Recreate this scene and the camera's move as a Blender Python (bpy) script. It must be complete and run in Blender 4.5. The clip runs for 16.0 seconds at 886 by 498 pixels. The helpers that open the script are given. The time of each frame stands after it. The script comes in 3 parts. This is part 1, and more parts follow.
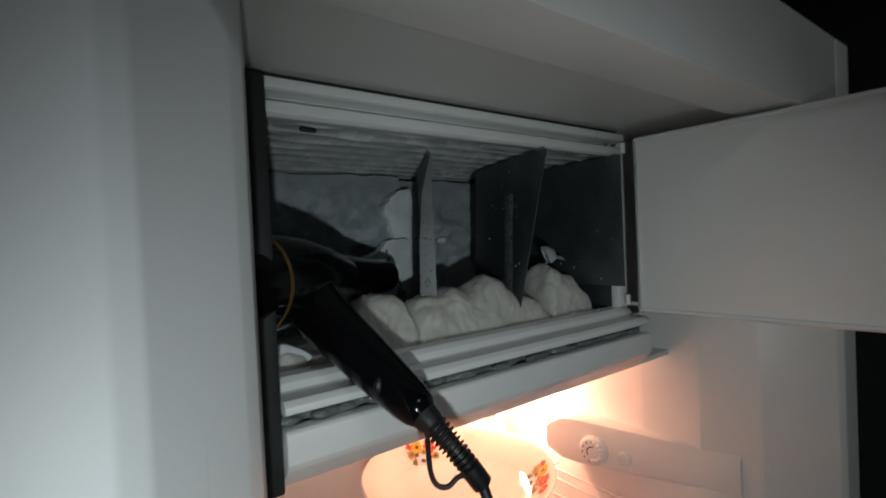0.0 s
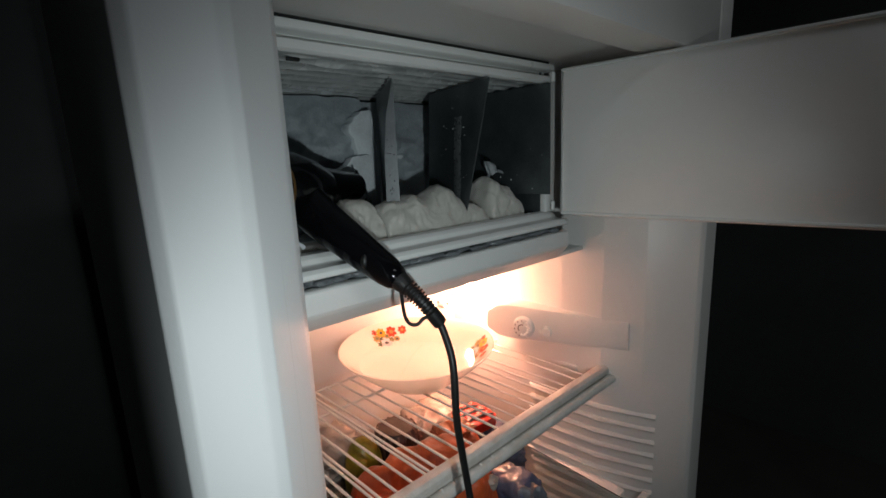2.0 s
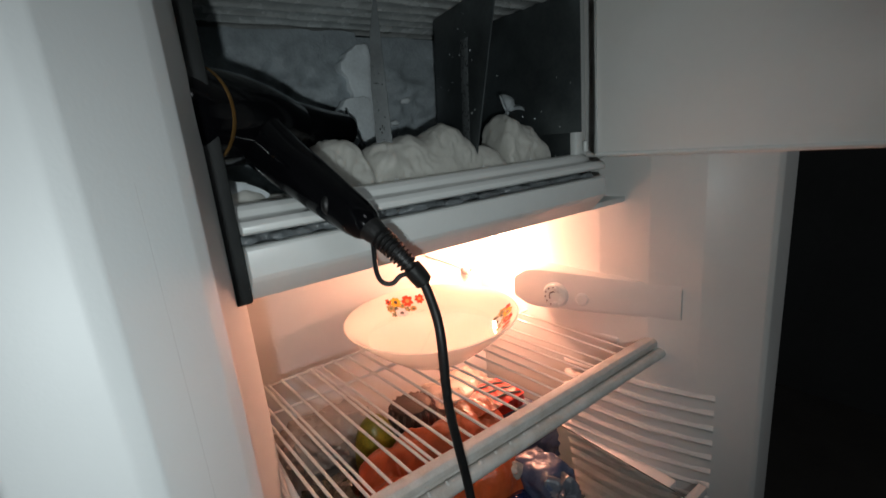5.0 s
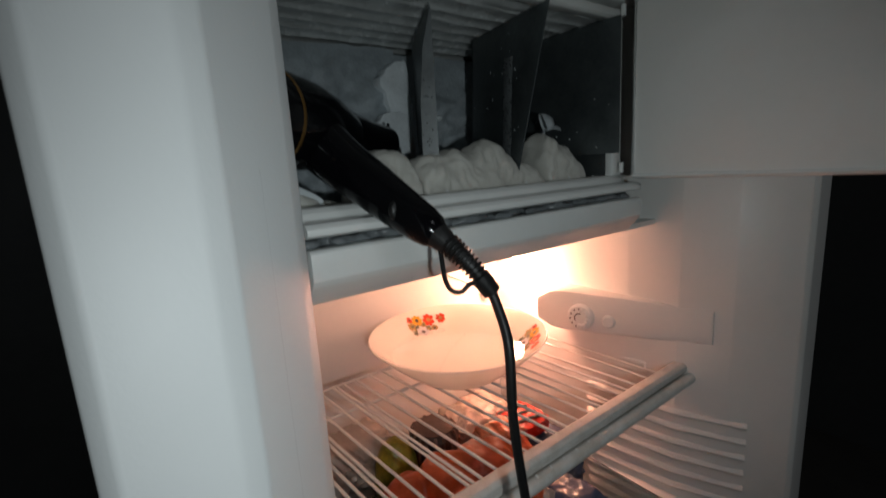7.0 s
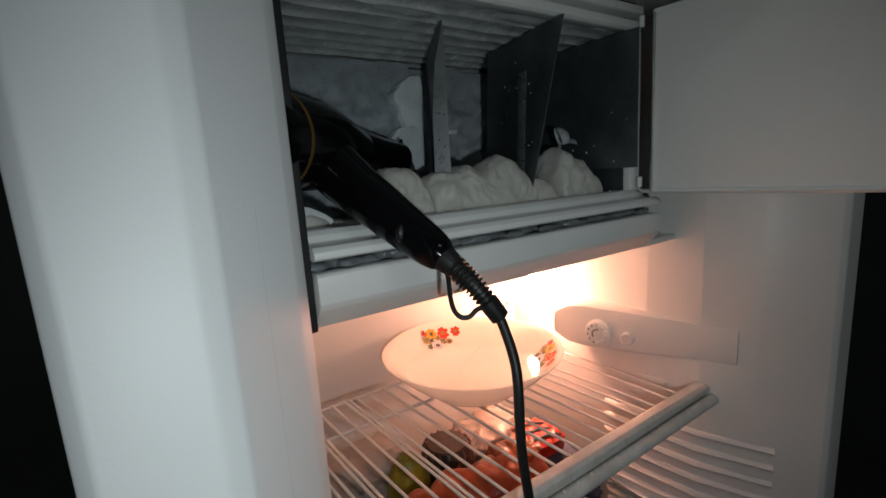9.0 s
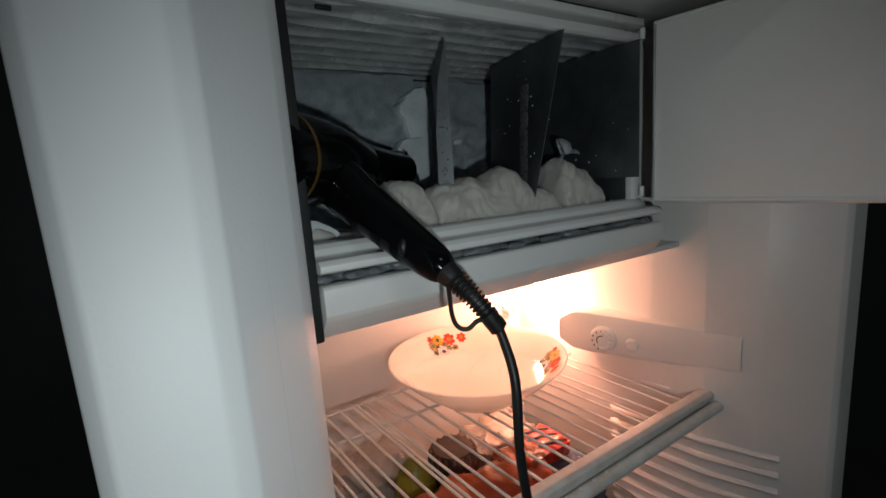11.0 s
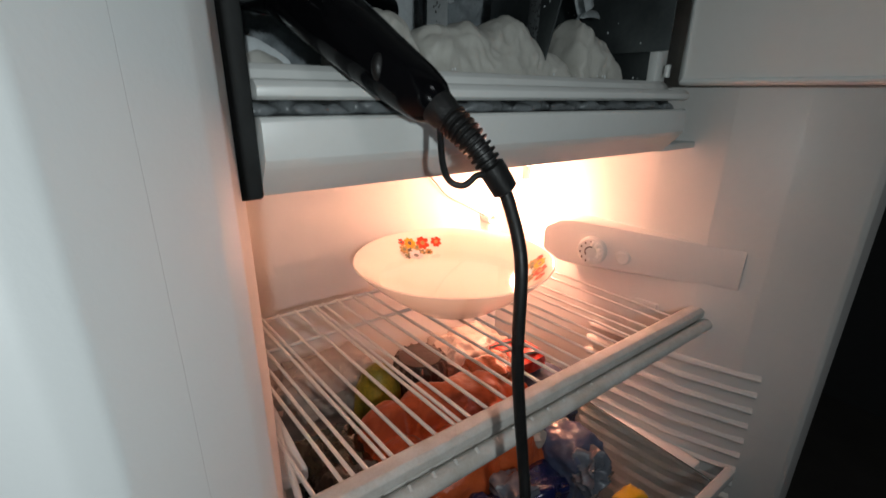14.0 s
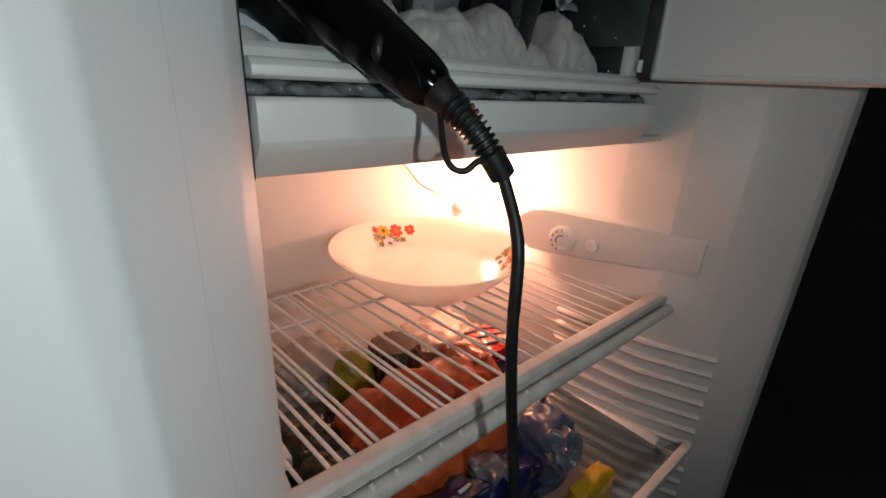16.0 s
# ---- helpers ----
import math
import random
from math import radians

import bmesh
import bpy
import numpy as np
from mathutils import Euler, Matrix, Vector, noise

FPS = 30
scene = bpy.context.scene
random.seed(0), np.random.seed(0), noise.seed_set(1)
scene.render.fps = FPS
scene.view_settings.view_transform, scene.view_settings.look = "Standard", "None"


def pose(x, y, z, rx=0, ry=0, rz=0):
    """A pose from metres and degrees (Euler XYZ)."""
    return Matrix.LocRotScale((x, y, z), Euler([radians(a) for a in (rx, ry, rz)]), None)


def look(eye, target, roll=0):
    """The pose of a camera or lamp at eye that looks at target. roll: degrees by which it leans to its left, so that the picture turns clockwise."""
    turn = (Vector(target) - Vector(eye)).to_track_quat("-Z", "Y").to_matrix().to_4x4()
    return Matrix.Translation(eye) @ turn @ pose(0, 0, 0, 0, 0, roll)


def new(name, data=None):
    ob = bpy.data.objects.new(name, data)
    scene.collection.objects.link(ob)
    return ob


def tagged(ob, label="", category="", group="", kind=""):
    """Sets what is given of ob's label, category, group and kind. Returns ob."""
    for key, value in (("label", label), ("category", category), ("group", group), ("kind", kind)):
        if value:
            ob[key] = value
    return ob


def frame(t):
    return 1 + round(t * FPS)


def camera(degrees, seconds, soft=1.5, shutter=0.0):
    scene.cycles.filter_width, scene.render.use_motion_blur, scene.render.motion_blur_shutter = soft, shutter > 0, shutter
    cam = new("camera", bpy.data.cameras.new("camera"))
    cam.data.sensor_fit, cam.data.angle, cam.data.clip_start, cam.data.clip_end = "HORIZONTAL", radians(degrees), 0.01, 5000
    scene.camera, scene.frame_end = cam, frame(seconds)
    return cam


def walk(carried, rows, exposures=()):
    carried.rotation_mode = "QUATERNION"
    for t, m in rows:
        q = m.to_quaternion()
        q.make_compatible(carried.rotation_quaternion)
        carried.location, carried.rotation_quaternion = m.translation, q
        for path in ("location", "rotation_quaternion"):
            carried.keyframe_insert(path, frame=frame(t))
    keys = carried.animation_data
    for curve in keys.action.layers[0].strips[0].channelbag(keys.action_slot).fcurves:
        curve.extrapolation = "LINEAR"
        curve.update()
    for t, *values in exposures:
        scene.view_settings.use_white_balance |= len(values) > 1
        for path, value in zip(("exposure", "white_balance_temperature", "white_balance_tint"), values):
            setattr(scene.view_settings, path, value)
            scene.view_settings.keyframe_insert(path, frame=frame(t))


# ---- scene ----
cam = camera(89.8, 16.0, soft=1.6, shutter=0.4)
PATH = [
    (0, (-0.005, -0.308, 1.261), (1.131, 1.337, 1.224), -2.6),
    (0.5, (-0.023, -0.325, 1.256), (1.008, 1.377, 1.053), -1.8),
    (1, (-0.079, -0.375, 1.254), (1.026, 1.243, 0.852), -0.5),
    (1.5, (-0.096, -0.388, 1.258), (1.132, 1.136, 0.845), -1.6),
    (2, (-0.081, -0.385, 1.254), (1.205, 1.096, 0.861), -2.6),
    (2.5, (-0.082, -0.387, 1.254), (1.199, 1.092, 0.839), -3.2),
    (3, (-0.075, -0.373, 1.249), (1.191, 1.117, 0.828), -3.2),
    (5.5, (0.015, -0.33, 1.169), (1.093, 1.272, 0.65), -5.3),
    (6, (0.01, -0.274, 1.126), (1.11, 1.296, 0.555), -4.0),
    (6.5, (-0.007, -0.276, 1.139), (1.131, 1.285, 0.618), -4.2),
    (7, (-0.034, -0.313, 1.198), (1.121, 1.275, 0.82), -3.4),
    (7.5, (-0.036, -0.319, 1.219), (1.1, 1.292, 0.88), -3.6),
    (8, (-0.03, -0.321, 1.214), (1.086, 1.303, 0.869), -3.4),
    (8.5, (-0.03, -0.318, 1.21), (1.065, 1.322, 0.876), -3.7),
    (9, (-0.022, -0.313, 1.209), (1.061, 1.331, 0.859), -3.6),
    (11.5, (-0.022, -0.326, 1.219), (1.025, 1.345, 0.886), -4.0),
    (12, (-0.018, -0.323, 1.216), (1.031, 1.347, 0.883), -3.9),
    (12.5, (-0.013, -0.315, 1.21), (1.035, 1.347, 0.835), -3.4),
    (13, (0.007, -0.307, 1.187), (1.06, 1.317, 0.685), -3.8),
    (13.5, (0.015, -0.284, 1.162), (1.079, 1.296, 0.554), -1.6),
    (14, (0.008, -0.257, 1.155), (1.116, 1.274, 0.499), 0.6),
    (14.5, (0.012, -0.244, 1.138), (1.166, 1.228, 0.43), 1.7),
    (15, (0.004, -0.245, 1.143), (1.2, 1.197, 0.445), 2.3),
    (15.5, (0.003, -0.243, 1.147), (1.217, 1.194, 0.468), 3.0),
    (16, (-0.009, -0.247, 1.153), (1.229, 1.161, 0.458), 2.7),
]
walk(cam, [(t, look(eye, target, roll)) for t, eye, target, roll in PATH], [(0, -0.05), (0.5, 0.0), (1, 0.0), (2, 0.15), (3, 0.15), (6, -0.1), (7, -0.35), (8, -0.3), (9, -0.25), (11.5, -0.2), (12.5, -0.05), (13.5, 0.08), (14, 0.0), (15, -0.12), (16, -0.15)])

# ---- light ----
world = bpy.data.worlds.new("room_world")
scene.world = world
world.use_nodes = True
world.node_tree.nodes["Background"].inputs[0].default_value = (0.55, 0.75, 0.8, 1)
world.node_tree.nodes["Background"].inputs[1].default_value = 0.02


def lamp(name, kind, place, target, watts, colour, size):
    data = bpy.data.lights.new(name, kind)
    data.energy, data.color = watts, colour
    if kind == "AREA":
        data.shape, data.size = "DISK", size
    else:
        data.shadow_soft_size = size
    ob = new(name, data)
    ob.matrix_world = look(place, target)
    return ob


# Unseen spot fixed near the camera, standing in for a hand-held torch.
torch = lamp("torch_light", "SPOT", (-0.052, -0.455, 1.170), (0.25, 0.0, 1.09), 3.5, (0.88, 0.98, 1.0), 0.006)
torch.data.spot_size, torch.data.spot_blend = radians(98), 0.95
# Unseen fill lamp, added to lift the closed room out of black.
lamp("room_fill_light", "AREA", (0.2, -1.6, 2.45), (0.2, -1.6, 0), 4.0, (0.9, 0.95, 1.0), 0.5)
lamp("fridge_bulb_light", "POINT", (0.514, 0.225, 1.006), (0.3, 0, 1), 7.4, (1.0, 0.405, 0.265), 0.012)


# ---- materials ----
def material(name, base, rough=0.5, metal=0.0, spread=0.06, scale=30.0, bump=0.0, bump_scale=200.0, **more):
    """Procedural surface: base colour varied at two scales, with fine relief."""
    m = bpy.data.materials.new(name)
    m.use_nodes = True
    nt = m.node_tree
    b = nt.nodes["Principled BSDF"]
    tex = nt.nodes.new("ShaderNodeTexCoord")
    coarse, fine = nt.nodes.new("ShaderNodeTexNoise"), nt.nodes.new("ShaderNodeTexNoise")
    coarse.inputs["Scale"].default_value, fine.inputs["Scale"].default_value = scale, scale * 9
    coarse.inputs["Detail"].default_value = 5
    add = nt.nodes.new("ShaderNodeMath")
    add.operation = "MULTIPLY_ADD"
    add.inputs[1].default_value = 0.35
    ramp = nt.nodes.new("ShaderNodeMapRange")
    ramp.inputs[1].default_value, ramp.inputs[2].default_value = 0.4, 0.95
    mix = nt.nodes.new("ShaderNodeMix")
    mix.data_type = "RGBA"
    low = more.get("second") or tuple(c * (1 - 3 * spread) for c in base)
    mix.inputs[6].default_value, mix.inputs[7].default_value = (*low, 1), (*base, 1)
    for n in (coarse, fine):
        nt.links.new(tex.outputs["Object"], n.inputs["Vector"])
    nt.links.new(fine.outputs[0], add.inputs[0])
    nt.links.new(coarse.outputs[0], add.inputs[2])
    nt.links.new(add.outputs[0], ramp.inputs[0])
    nt.links.new(ramp.outputs[0], mix.inputs[0])
    nt.links.new(mix.outputs[2], b.inputs["Base Color"])
    rr = nt.nodes.new("ShaderNodeMapRange")
    rr.inputs[3].default_value, rr.inputs[4].default_value = max(0.02, rough - 0.1), min(1, rough + 0.1)
    nt.links.new(coarse.outputs[0], rr.inputs[0])
    nt.links.new(rr.outputs[0], b.inputs["Roughness"])
    b.inputs["Metallic"].default_value = metal
    if bump:
        rel = nt.nodes.new("ShaderNodeTexNoise")
        rel.inputs["Scale"].default_value, rel.inputs["Detail"].default_value = bump_scale, 4
        bn = nt.nodes.new("ShaderNodeBump")
        bn.inputs["Strength"].default_value, bn.inputs["Distance"].default_value = bump, more.get("dist", 0.002)
        nt.links.new(tex.outputs["Object"], rel.inputs["Vector"])
        nt.links.new(rel.outputs[0], bn.inputs["Height"])
        nt.links.new(bn.outputs[0], b.inputs["Normal"])
    for key, value in (("Transmission Weight", more.get("glass", 0)), ("Subsurface Weight", more.get("sss", 0)), ("Coat Weight", more.get("coat", 0)),
                       ("IOR", more.get("ior", 1.45)), ("Specular IOR Level", more.get("spec", 0.5)), ("Alpha", more.get("alpha", 1.0))):
        b.inputs[key].default_value = value
    if more.get("sss"):
        b.inputs["Subsurface Radius"].default_value, b.inputs["Subsurface Scale"].default_value = (1, 1, 1), more.get("deep", 0.008)
    if more.get("glow"):
        b.inputs["Emission Color"].default_value, b.inputs["Emission Strength"].default_value = (*more["glow"], 1), more["power"]
    return m


PLASTIC = material("white_liner_plastic", (0.83, 0.82, 0.79), 0.38, spread=0.015, scale=14, bump=0.03, bump_scale=350)
FRAME = material("pale_frame_plastic", (0.78, 0.80, 0.78), 0.32, spread=0.02, scale=22, bump=0.04)
PAINT = material("white_cabinet_paint", (0.70, 0.72, 0.72), 0.48, spread=0.008, scale=16, bump=0.05, bump_scale=500)
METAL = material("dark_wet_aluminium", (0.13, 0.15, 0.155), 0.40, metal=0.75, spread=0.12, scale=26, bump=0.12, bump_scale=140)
RIBMETAL = material("frosted_aluminium", (0.70, 0.73, 0.72), 0.26, metal=0.25, spread=0.12, scale=40, bump=0.15, bump_scale=160)
# Paler copy of the dark aluminium, painting the fin's flange as lit.
GREYMETAL = material("pale_aluminium", (0.15, 0.165, 0.17), 0.42, metal=0.2, spread=0.14, scale=40, bump=0.06, bump_scale=220)
FROST = material("frost", (0.40, 0.45, 0.48), 0.5, spread=0.14, scale=22, bump=0.5, bump_scale=260, sss=0.15)
SLAB = material("clear_white_ice", (0.84, 0.90, 0.93), 0.20, spread=0.1, scale=35, bump=0.3, bump_scale=120, sss=0.3)
SNOW = material("wet_snow_ice", (0.58, 0.575, 0.53), 0.6, spread=0.06, scale=28, bump=0.12, bump_scale=160, dist=0.002, sss=0.8, deep=0.018)
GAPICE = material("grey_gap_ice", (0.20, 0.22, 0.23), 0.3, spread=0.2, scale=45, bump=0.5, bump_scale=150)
# Near-black for rubber, seams, spots and print; also paints shaded gaps.
NEAR_BLACK = material("near_black_and_gap_shade", (0.02, 0.022, 0.022), 0.6, spread=0.1, scale=40, bump=0.1)
BLACK = material("black_gloss_plastic", (0.004, 0.004, 0.005), 0.12, spread=0.1, scale=30, spec=0.18)
CORD = material("black_cord_rubber", (0.012, 0.012, 0.012), 0.45, spread=0.15, scale=60, bump=0.1, bump_scale=500)
COPPER = material("amber_trim", (0.22, 0.12, 0.035), 0.35, metal=0.6, spread=0.08, scale=40)
WIRE = material("white_coated_wire", (0.78, 0.76, 0.72), 0.35, spread=0.03, scale=60, bump=0.05, bump_scale=600)
RAIL = material("white_coated_rail", (0.76, 0.75, 0.72), 0.4, spread=0.03, scale=50, second=(0.55, 0.50, 0.44), bump=0.08, bump_scale=300)
CERAMIC = material("cream_glass_bowl", (0.80, 0.765, 0.67), 0.07, spread=0.01, scale=12, spec=0.18, sss=0.8, deep=0.02)
WATER = material("water", (0.97, 0.98, 0.98), 0.02, spread=0.0, glass=1.0, ior=1.33, bump=0.08, bump_scale=30)
CLEAR = material("clear_glass", (0.95, 0.98, 0.97), 0.05, spread=0.0, glass=1.0, ior=1.2)
BULB = material("lit_bulb", (1, 0.8, 0.6), 0.3, glow=(1.0, 0.72, 0.45), power=60.0)
# The unlit room's dimness is put into the unseen walls' plaster colour.
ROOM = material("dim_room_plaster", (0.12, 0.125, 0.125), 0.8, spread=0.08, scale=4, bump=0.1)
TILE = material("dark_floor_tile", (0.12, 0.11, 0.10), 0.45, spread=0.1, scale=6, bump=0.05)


# ---- mesh helpers ----
SOFT = {"ice_mound", "slush", "frost", "gap_ice", "ice_flake", "meat_pack", "mango"}


def mesh_of(bm, name, mat, smooth=True, sharp=38):
    me = bpy.data.meshes.new(name)
    bmesh.ops.recalc_face_normals(bm, faces=bm.faces[:])
    bm.to_mesh(me)
    bm.free()
    me.materials.append(mat)
    if smooth:
        me.polygons.foreach_set("use_smooth", [True] * len(me.polygons))
        me.set_sharp_from_angle(angle=radians(sharp))
    return me


def part(name, bm, mat, parent=None, label="", smooth=True):
    ob = new(name, mesh_of(bm, name, mat, smooth, 180 if name in SOFT else 38))
    ob.parent = parent
    return tagged(ob, label)


def melted(ob, voxel, rounds):
    """Joins overlapping lumps into one softly rounded skin."""
    mod = ob.modifiers.new("merge", "REMESH")
    mod.mode, mod.voxel_size, mod.use_smooth_shade = "VOXEL", voxel, True
    mod = ob.modifiers.new("melt", "SMOOTH")
    mod.factor, mod.iterations = 0.5, rounds
    return ob


def thing(name, bm, mat, label, category, group="", kind="", smooth=True):
    return tagged(part(name, bm, mat, None, "", smooth), label, category, group, kind)


def root(name, label, category, group="", kind=""):
    return tagged(new(name), label, category, group, kind)


def box(x0, x1, y0, y1, z0, z1, bevel=0.002, seg=2):
    bm = bmesh.new()
    bmesh.ops.create_cube(bm, size=1, matrix=Matrix.LocRotScale(((x0 + x1) / 2, (y0 + y1) / 2, (z0 + z1) / 2), None, (x1 - x0, y1 - y0, z1 - z0)))
    if bevel:
        bmesh.ops.bevel(bm, geom=bm.edges[:], offset=bevel, segments=seg, profile=0.5, affect="EDGES")
    return bm


def prism(points, axis, a, b, bevel=0.0):
    """A closed outline drawn out along an axis: x takes (y, z) points, z takes (x, y), y takes (x, z)."""
    bm = bmesh.new()

    def at(p, v):
        return {"x": (v, p[0], p[1]), "z": (p[0], p[1], v), "y": (p[0], v, p[1])}[axis]
    rows = [[bm.verts.new(at(p, v)) for p in points] for v in (a, b)]
    n = len(points)
    for i in range(n):
        bm.faces.new((rows[0][i], rows[0][(i + 1) % n], rows[1][(i + 1) % n], rows[1][i]))
    bm.faces.new(rows[0])
    bm.faces.new(rows[1])
    bmesh.ops.recalc_face_normals(bm, faces=bm.faces[:])
    if bevel:
        bmesh.ops.bevel(bm, geom=bm.edges[:], offset=bevel, segments=2, profile=0.5, affect="EDGES", clamp_overlap=True)
    return bm


def smooth_path(points, steps=6):
    """A Catmull-Rom curve through the points."""
    p = [Vector(q) for q in points]
    p = [2 * p[0] - p[1]] + p + [2 * p[-1] - p[-2]]
    out = []
    for i in range(1, len(p) - 2):
        for k in range(steps):
            t = k / steps
            out.append(0.5 * (2 * p[i] + (p[i + 1] - p[i - 1]) * t + (2 * p[i - 1] - 5 * p[i] + 4 * p[i + 1] - p[i + 2]) * t * t
                              + (3 * p[i] - p[i - 1] - 3 * p[i + 1] + p[i + 2]) * t ** 3))
    return out + [p[-2]]


def tube(path, radius, sides=10, bm=None, flat=1.0, up=(0, 0, 1)):
    """A tube along a path; radius: one number or one for each point."""
    bm = bm or bmesh.new()
    path = [Vector(q) for q in path]
    rings = []
    for i, p in enumerate(path):
        d = (path[min(i + 1, len(path) - 1)] - path[max(i - 1, 0)]).normalized()
        side = d.cross(Vector(up))
        side = side.normalized() if side.length > 1e-4 else d.orthogonal().normalized()
        over = side.cross(d)
        r = radius[i] if isinstance(radius, (list, tuple)) else radius
        rings.append([bm.verts.new(p + r * (math.cos(a) * side + flat * math.sin(a) * over)) for a in (2 * math.pi * k / sides for k in range(sides))])
    for a, b in zip(rings, rings[1:]):
        for k in range(sides):
            bm.faces.new((a[k], a[(k + 1) % sides], b[(k + 1) % sides], b[k]))
    bm.faces.new(rings[0])
    bm.faces.new(rings[-1])
    return bm


def lathe(profile, place=(0, 0, 0), sides=64, turn=None):
    """Turns (radius, height) points about an upright axis."""
    bm = bmesh.new()
    m = Matrix.Translation(place) @ (turn or Matrix())
    rings = []
    for r, h in profile:
        rings.append([bm.verts.new(m @ Vector((r * math.cos(2 * math.pi * k / sides), r * math.sin(2 * math.pi * k / sides), h))) for k in range(sides)] if r > 1e-6 else [bm.verts.new(m @ Vector((0, 0, h)))])
    for a, b in zip(rings, rings[1:]):
        for k in range(sides):
            q = [a[k % len(a)], a[(k + 1) % len(a)], b[(k + 1) % len(b)], b[k % len(b)]]
            q = [v for i, v in enumerate(q) if v not in q[:i]]
            if len(q) > 2:
                bm.faces.new(q)
    return bm


def lump(blobs, rough=0.25, freq=60.0, detail=4, floor=None, seed=0.0):
    """Rounded, uneven mass made of overlapping swollen balls: (x, y, z, rx, ry, rz)."""
    bm = bmesh.new()
    for x, y, z, rx, ry, rz in blobs:
        made = bmesh.ops.create_icosphere(bm, subdivisions=detail, radius=1)["verts"]
        for v in made:
            d = v.co.normalized()
            p = Vector((x + d.x * rx, y + d.y * ry, z + d.z * rz))
            q = p * freq + Vector((seed, seed * 0.7, 0))
            k = 1 + rough * (noise.noise(q) + 0.40 * noise.noise(q * 2.3) + 0.12 * noise.noise(q * 5.5))
            p = Vector((x + d.x * rx * k, y + d.y * ry * k, z + d.z * rz * k))
            if floor is not None:
                p.z = max(p.z, floor)
            v.co = p
    return bm


def sheet(width, depth, nx, ny, height):
    """A grid on x and y whose height is a function of both."""
    bm = bmesh.new()
    rows = [[bm.verts.new((width[0] + (width[1] - width[0]) * i / nx, y, height(width[0] + (width[1] - width[0]) * i / nx, y))) for i in range(nx + 1)]
            for y in (depth[0] + (depth[1] - depth[0]) * j / ny for j in range(ny + 1))]
    for a, b in zip(rows, rows[1:]):
        for i in range(nx):
            bm.faces.new((a[i], a[i + 1], b[i + 1], b[i]))
    return bm


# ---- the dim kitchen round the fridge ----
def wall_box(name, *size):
    return tagged(thing(name, box(*size, bevel=0), TILE if name == "floor" else ROOM, "plain kitchen plaster, coloured dark for an unlit room" if name != "floor" else "dark tiled kitchen floor", "wall" if name != "floor" else "floor", kind="structure"))


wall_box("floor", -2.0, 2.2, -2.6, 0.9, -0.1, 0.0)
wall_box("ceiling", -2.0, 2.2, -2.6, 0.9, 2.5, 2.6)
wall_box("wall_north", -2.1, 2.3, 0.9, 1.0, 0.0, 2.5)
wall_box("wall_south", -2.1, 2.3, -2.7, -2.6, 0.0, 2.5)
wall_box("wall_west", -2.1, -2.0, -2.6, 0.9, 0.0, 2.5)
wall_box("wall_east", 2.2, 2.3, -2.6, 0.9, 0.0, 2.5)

# ---- the fridge: shell, liner, freezer box ----
FRONT, BACK, LEFT, RIGHT = -0.157, 0.31, 0.085, 0.545
BOTTOM, TOP = 0.25, 1.385
fridge = root("refrigerator", "white single-door refrigerator standing open while its freezer thaws", "refrigerator")
part("left_side", prism([(-0.052, FRONT + 0.006), (-0.046, FRONT), (-0.012, FRONT), (-0.004, FRONT + 0.003), (0.028, -0.120), (0.0345, -0.111), (0.036, -0.105), (0.052, -0.03), (LEFT - 0.005, 0.10), (LEFT, BACK + 0.05), (-0.052, BACK + 0.05)], "z", 0.06, 1.46, 0.0015), PAINT, fridge, "white painted cabinet side with tapering liner")
part("right_side", prism([(0.672, FRONT + 0.006), (0.666, FRONT), (0.626, FRONT), (0.62, FRONT + 0.005), (0.588, -0.09), (0.566, -0.03), (0.555, 0.04), (0.5495, 0.13), (RIGHT + 0.002, 0.22), (RIGHT, BACK + 0.05), (0.672, BACK + 0.05)], "z", 0.06, 1.46, 0.0015), PLASTIC, fridge, "white moulded inner side wall")
part("liner_seam", tube([(0.0110, -0.1372, 0.30), (0.0112, -0.1370, 1.20)], 0.0006, 6), NEAR_BLACK, fridge, "thin dark seam along the liner")
part("back_wall", box(LEFT - 0.01, RIGHT + 0.01, BACK, BACK + 0.05, BOTTOM, TOP + 0.02, 0), PLASTIC, fridge)
part("top_panel", prism([(FRONT, 1.374), (-0.106, 1.374), (-0.097, TOP), (BACK, TOP), (BACK, 1.46), (FRONT, 1.46)], "x", -0.001, 0.621, 0.002), PLASTIC, fridge, "white top liner with thick front rim")
part("bottom_panel", box(-0.001, 0.621, FRONT + 0.01, BACK, 0.06, BOTTOM, 0.004), PLASTIC, fridge)

# freezer opening: stepped frame above, stepped sill below, apron under it
FX0, FX1 = 0.058, 0.476
part("upper_frame", prism([(0.0143, 1.3805), (0.010, 1.3795), (0.010, 1.3725), (0.0135, 1.3712), (0.0275, 1.3706), (0.0275, 1.3650), (0.0135, 1.3643), (0.0125, 1.3635), (0.0125, 1.3560), (0.0165, 1.3535), (0.03, 1.3545), (0.03, 1.3805)], "x", 0.068, FX1 + 0.012, 0.0006), FRAME, fridge, "stepped pale plastic frame over the freezer")
# Dark strip paints the shade of the gap left of the freezer.
part("left_gap_shade", box(0.050, 0.0675, -0.012, 0.030, 1.101, 1.3735, 0.002), NEAR_BLACK, fridge, "dark strip painting the shaded gap beside the freezer")
# Added panel that stops bulb light leaking up past the apron's end.
part("bulb_light_block", box(0.4835, 0.572, 0.004, BACK - 0.001, 1.0985, 1.106, 0.001), FRAME, fridge)
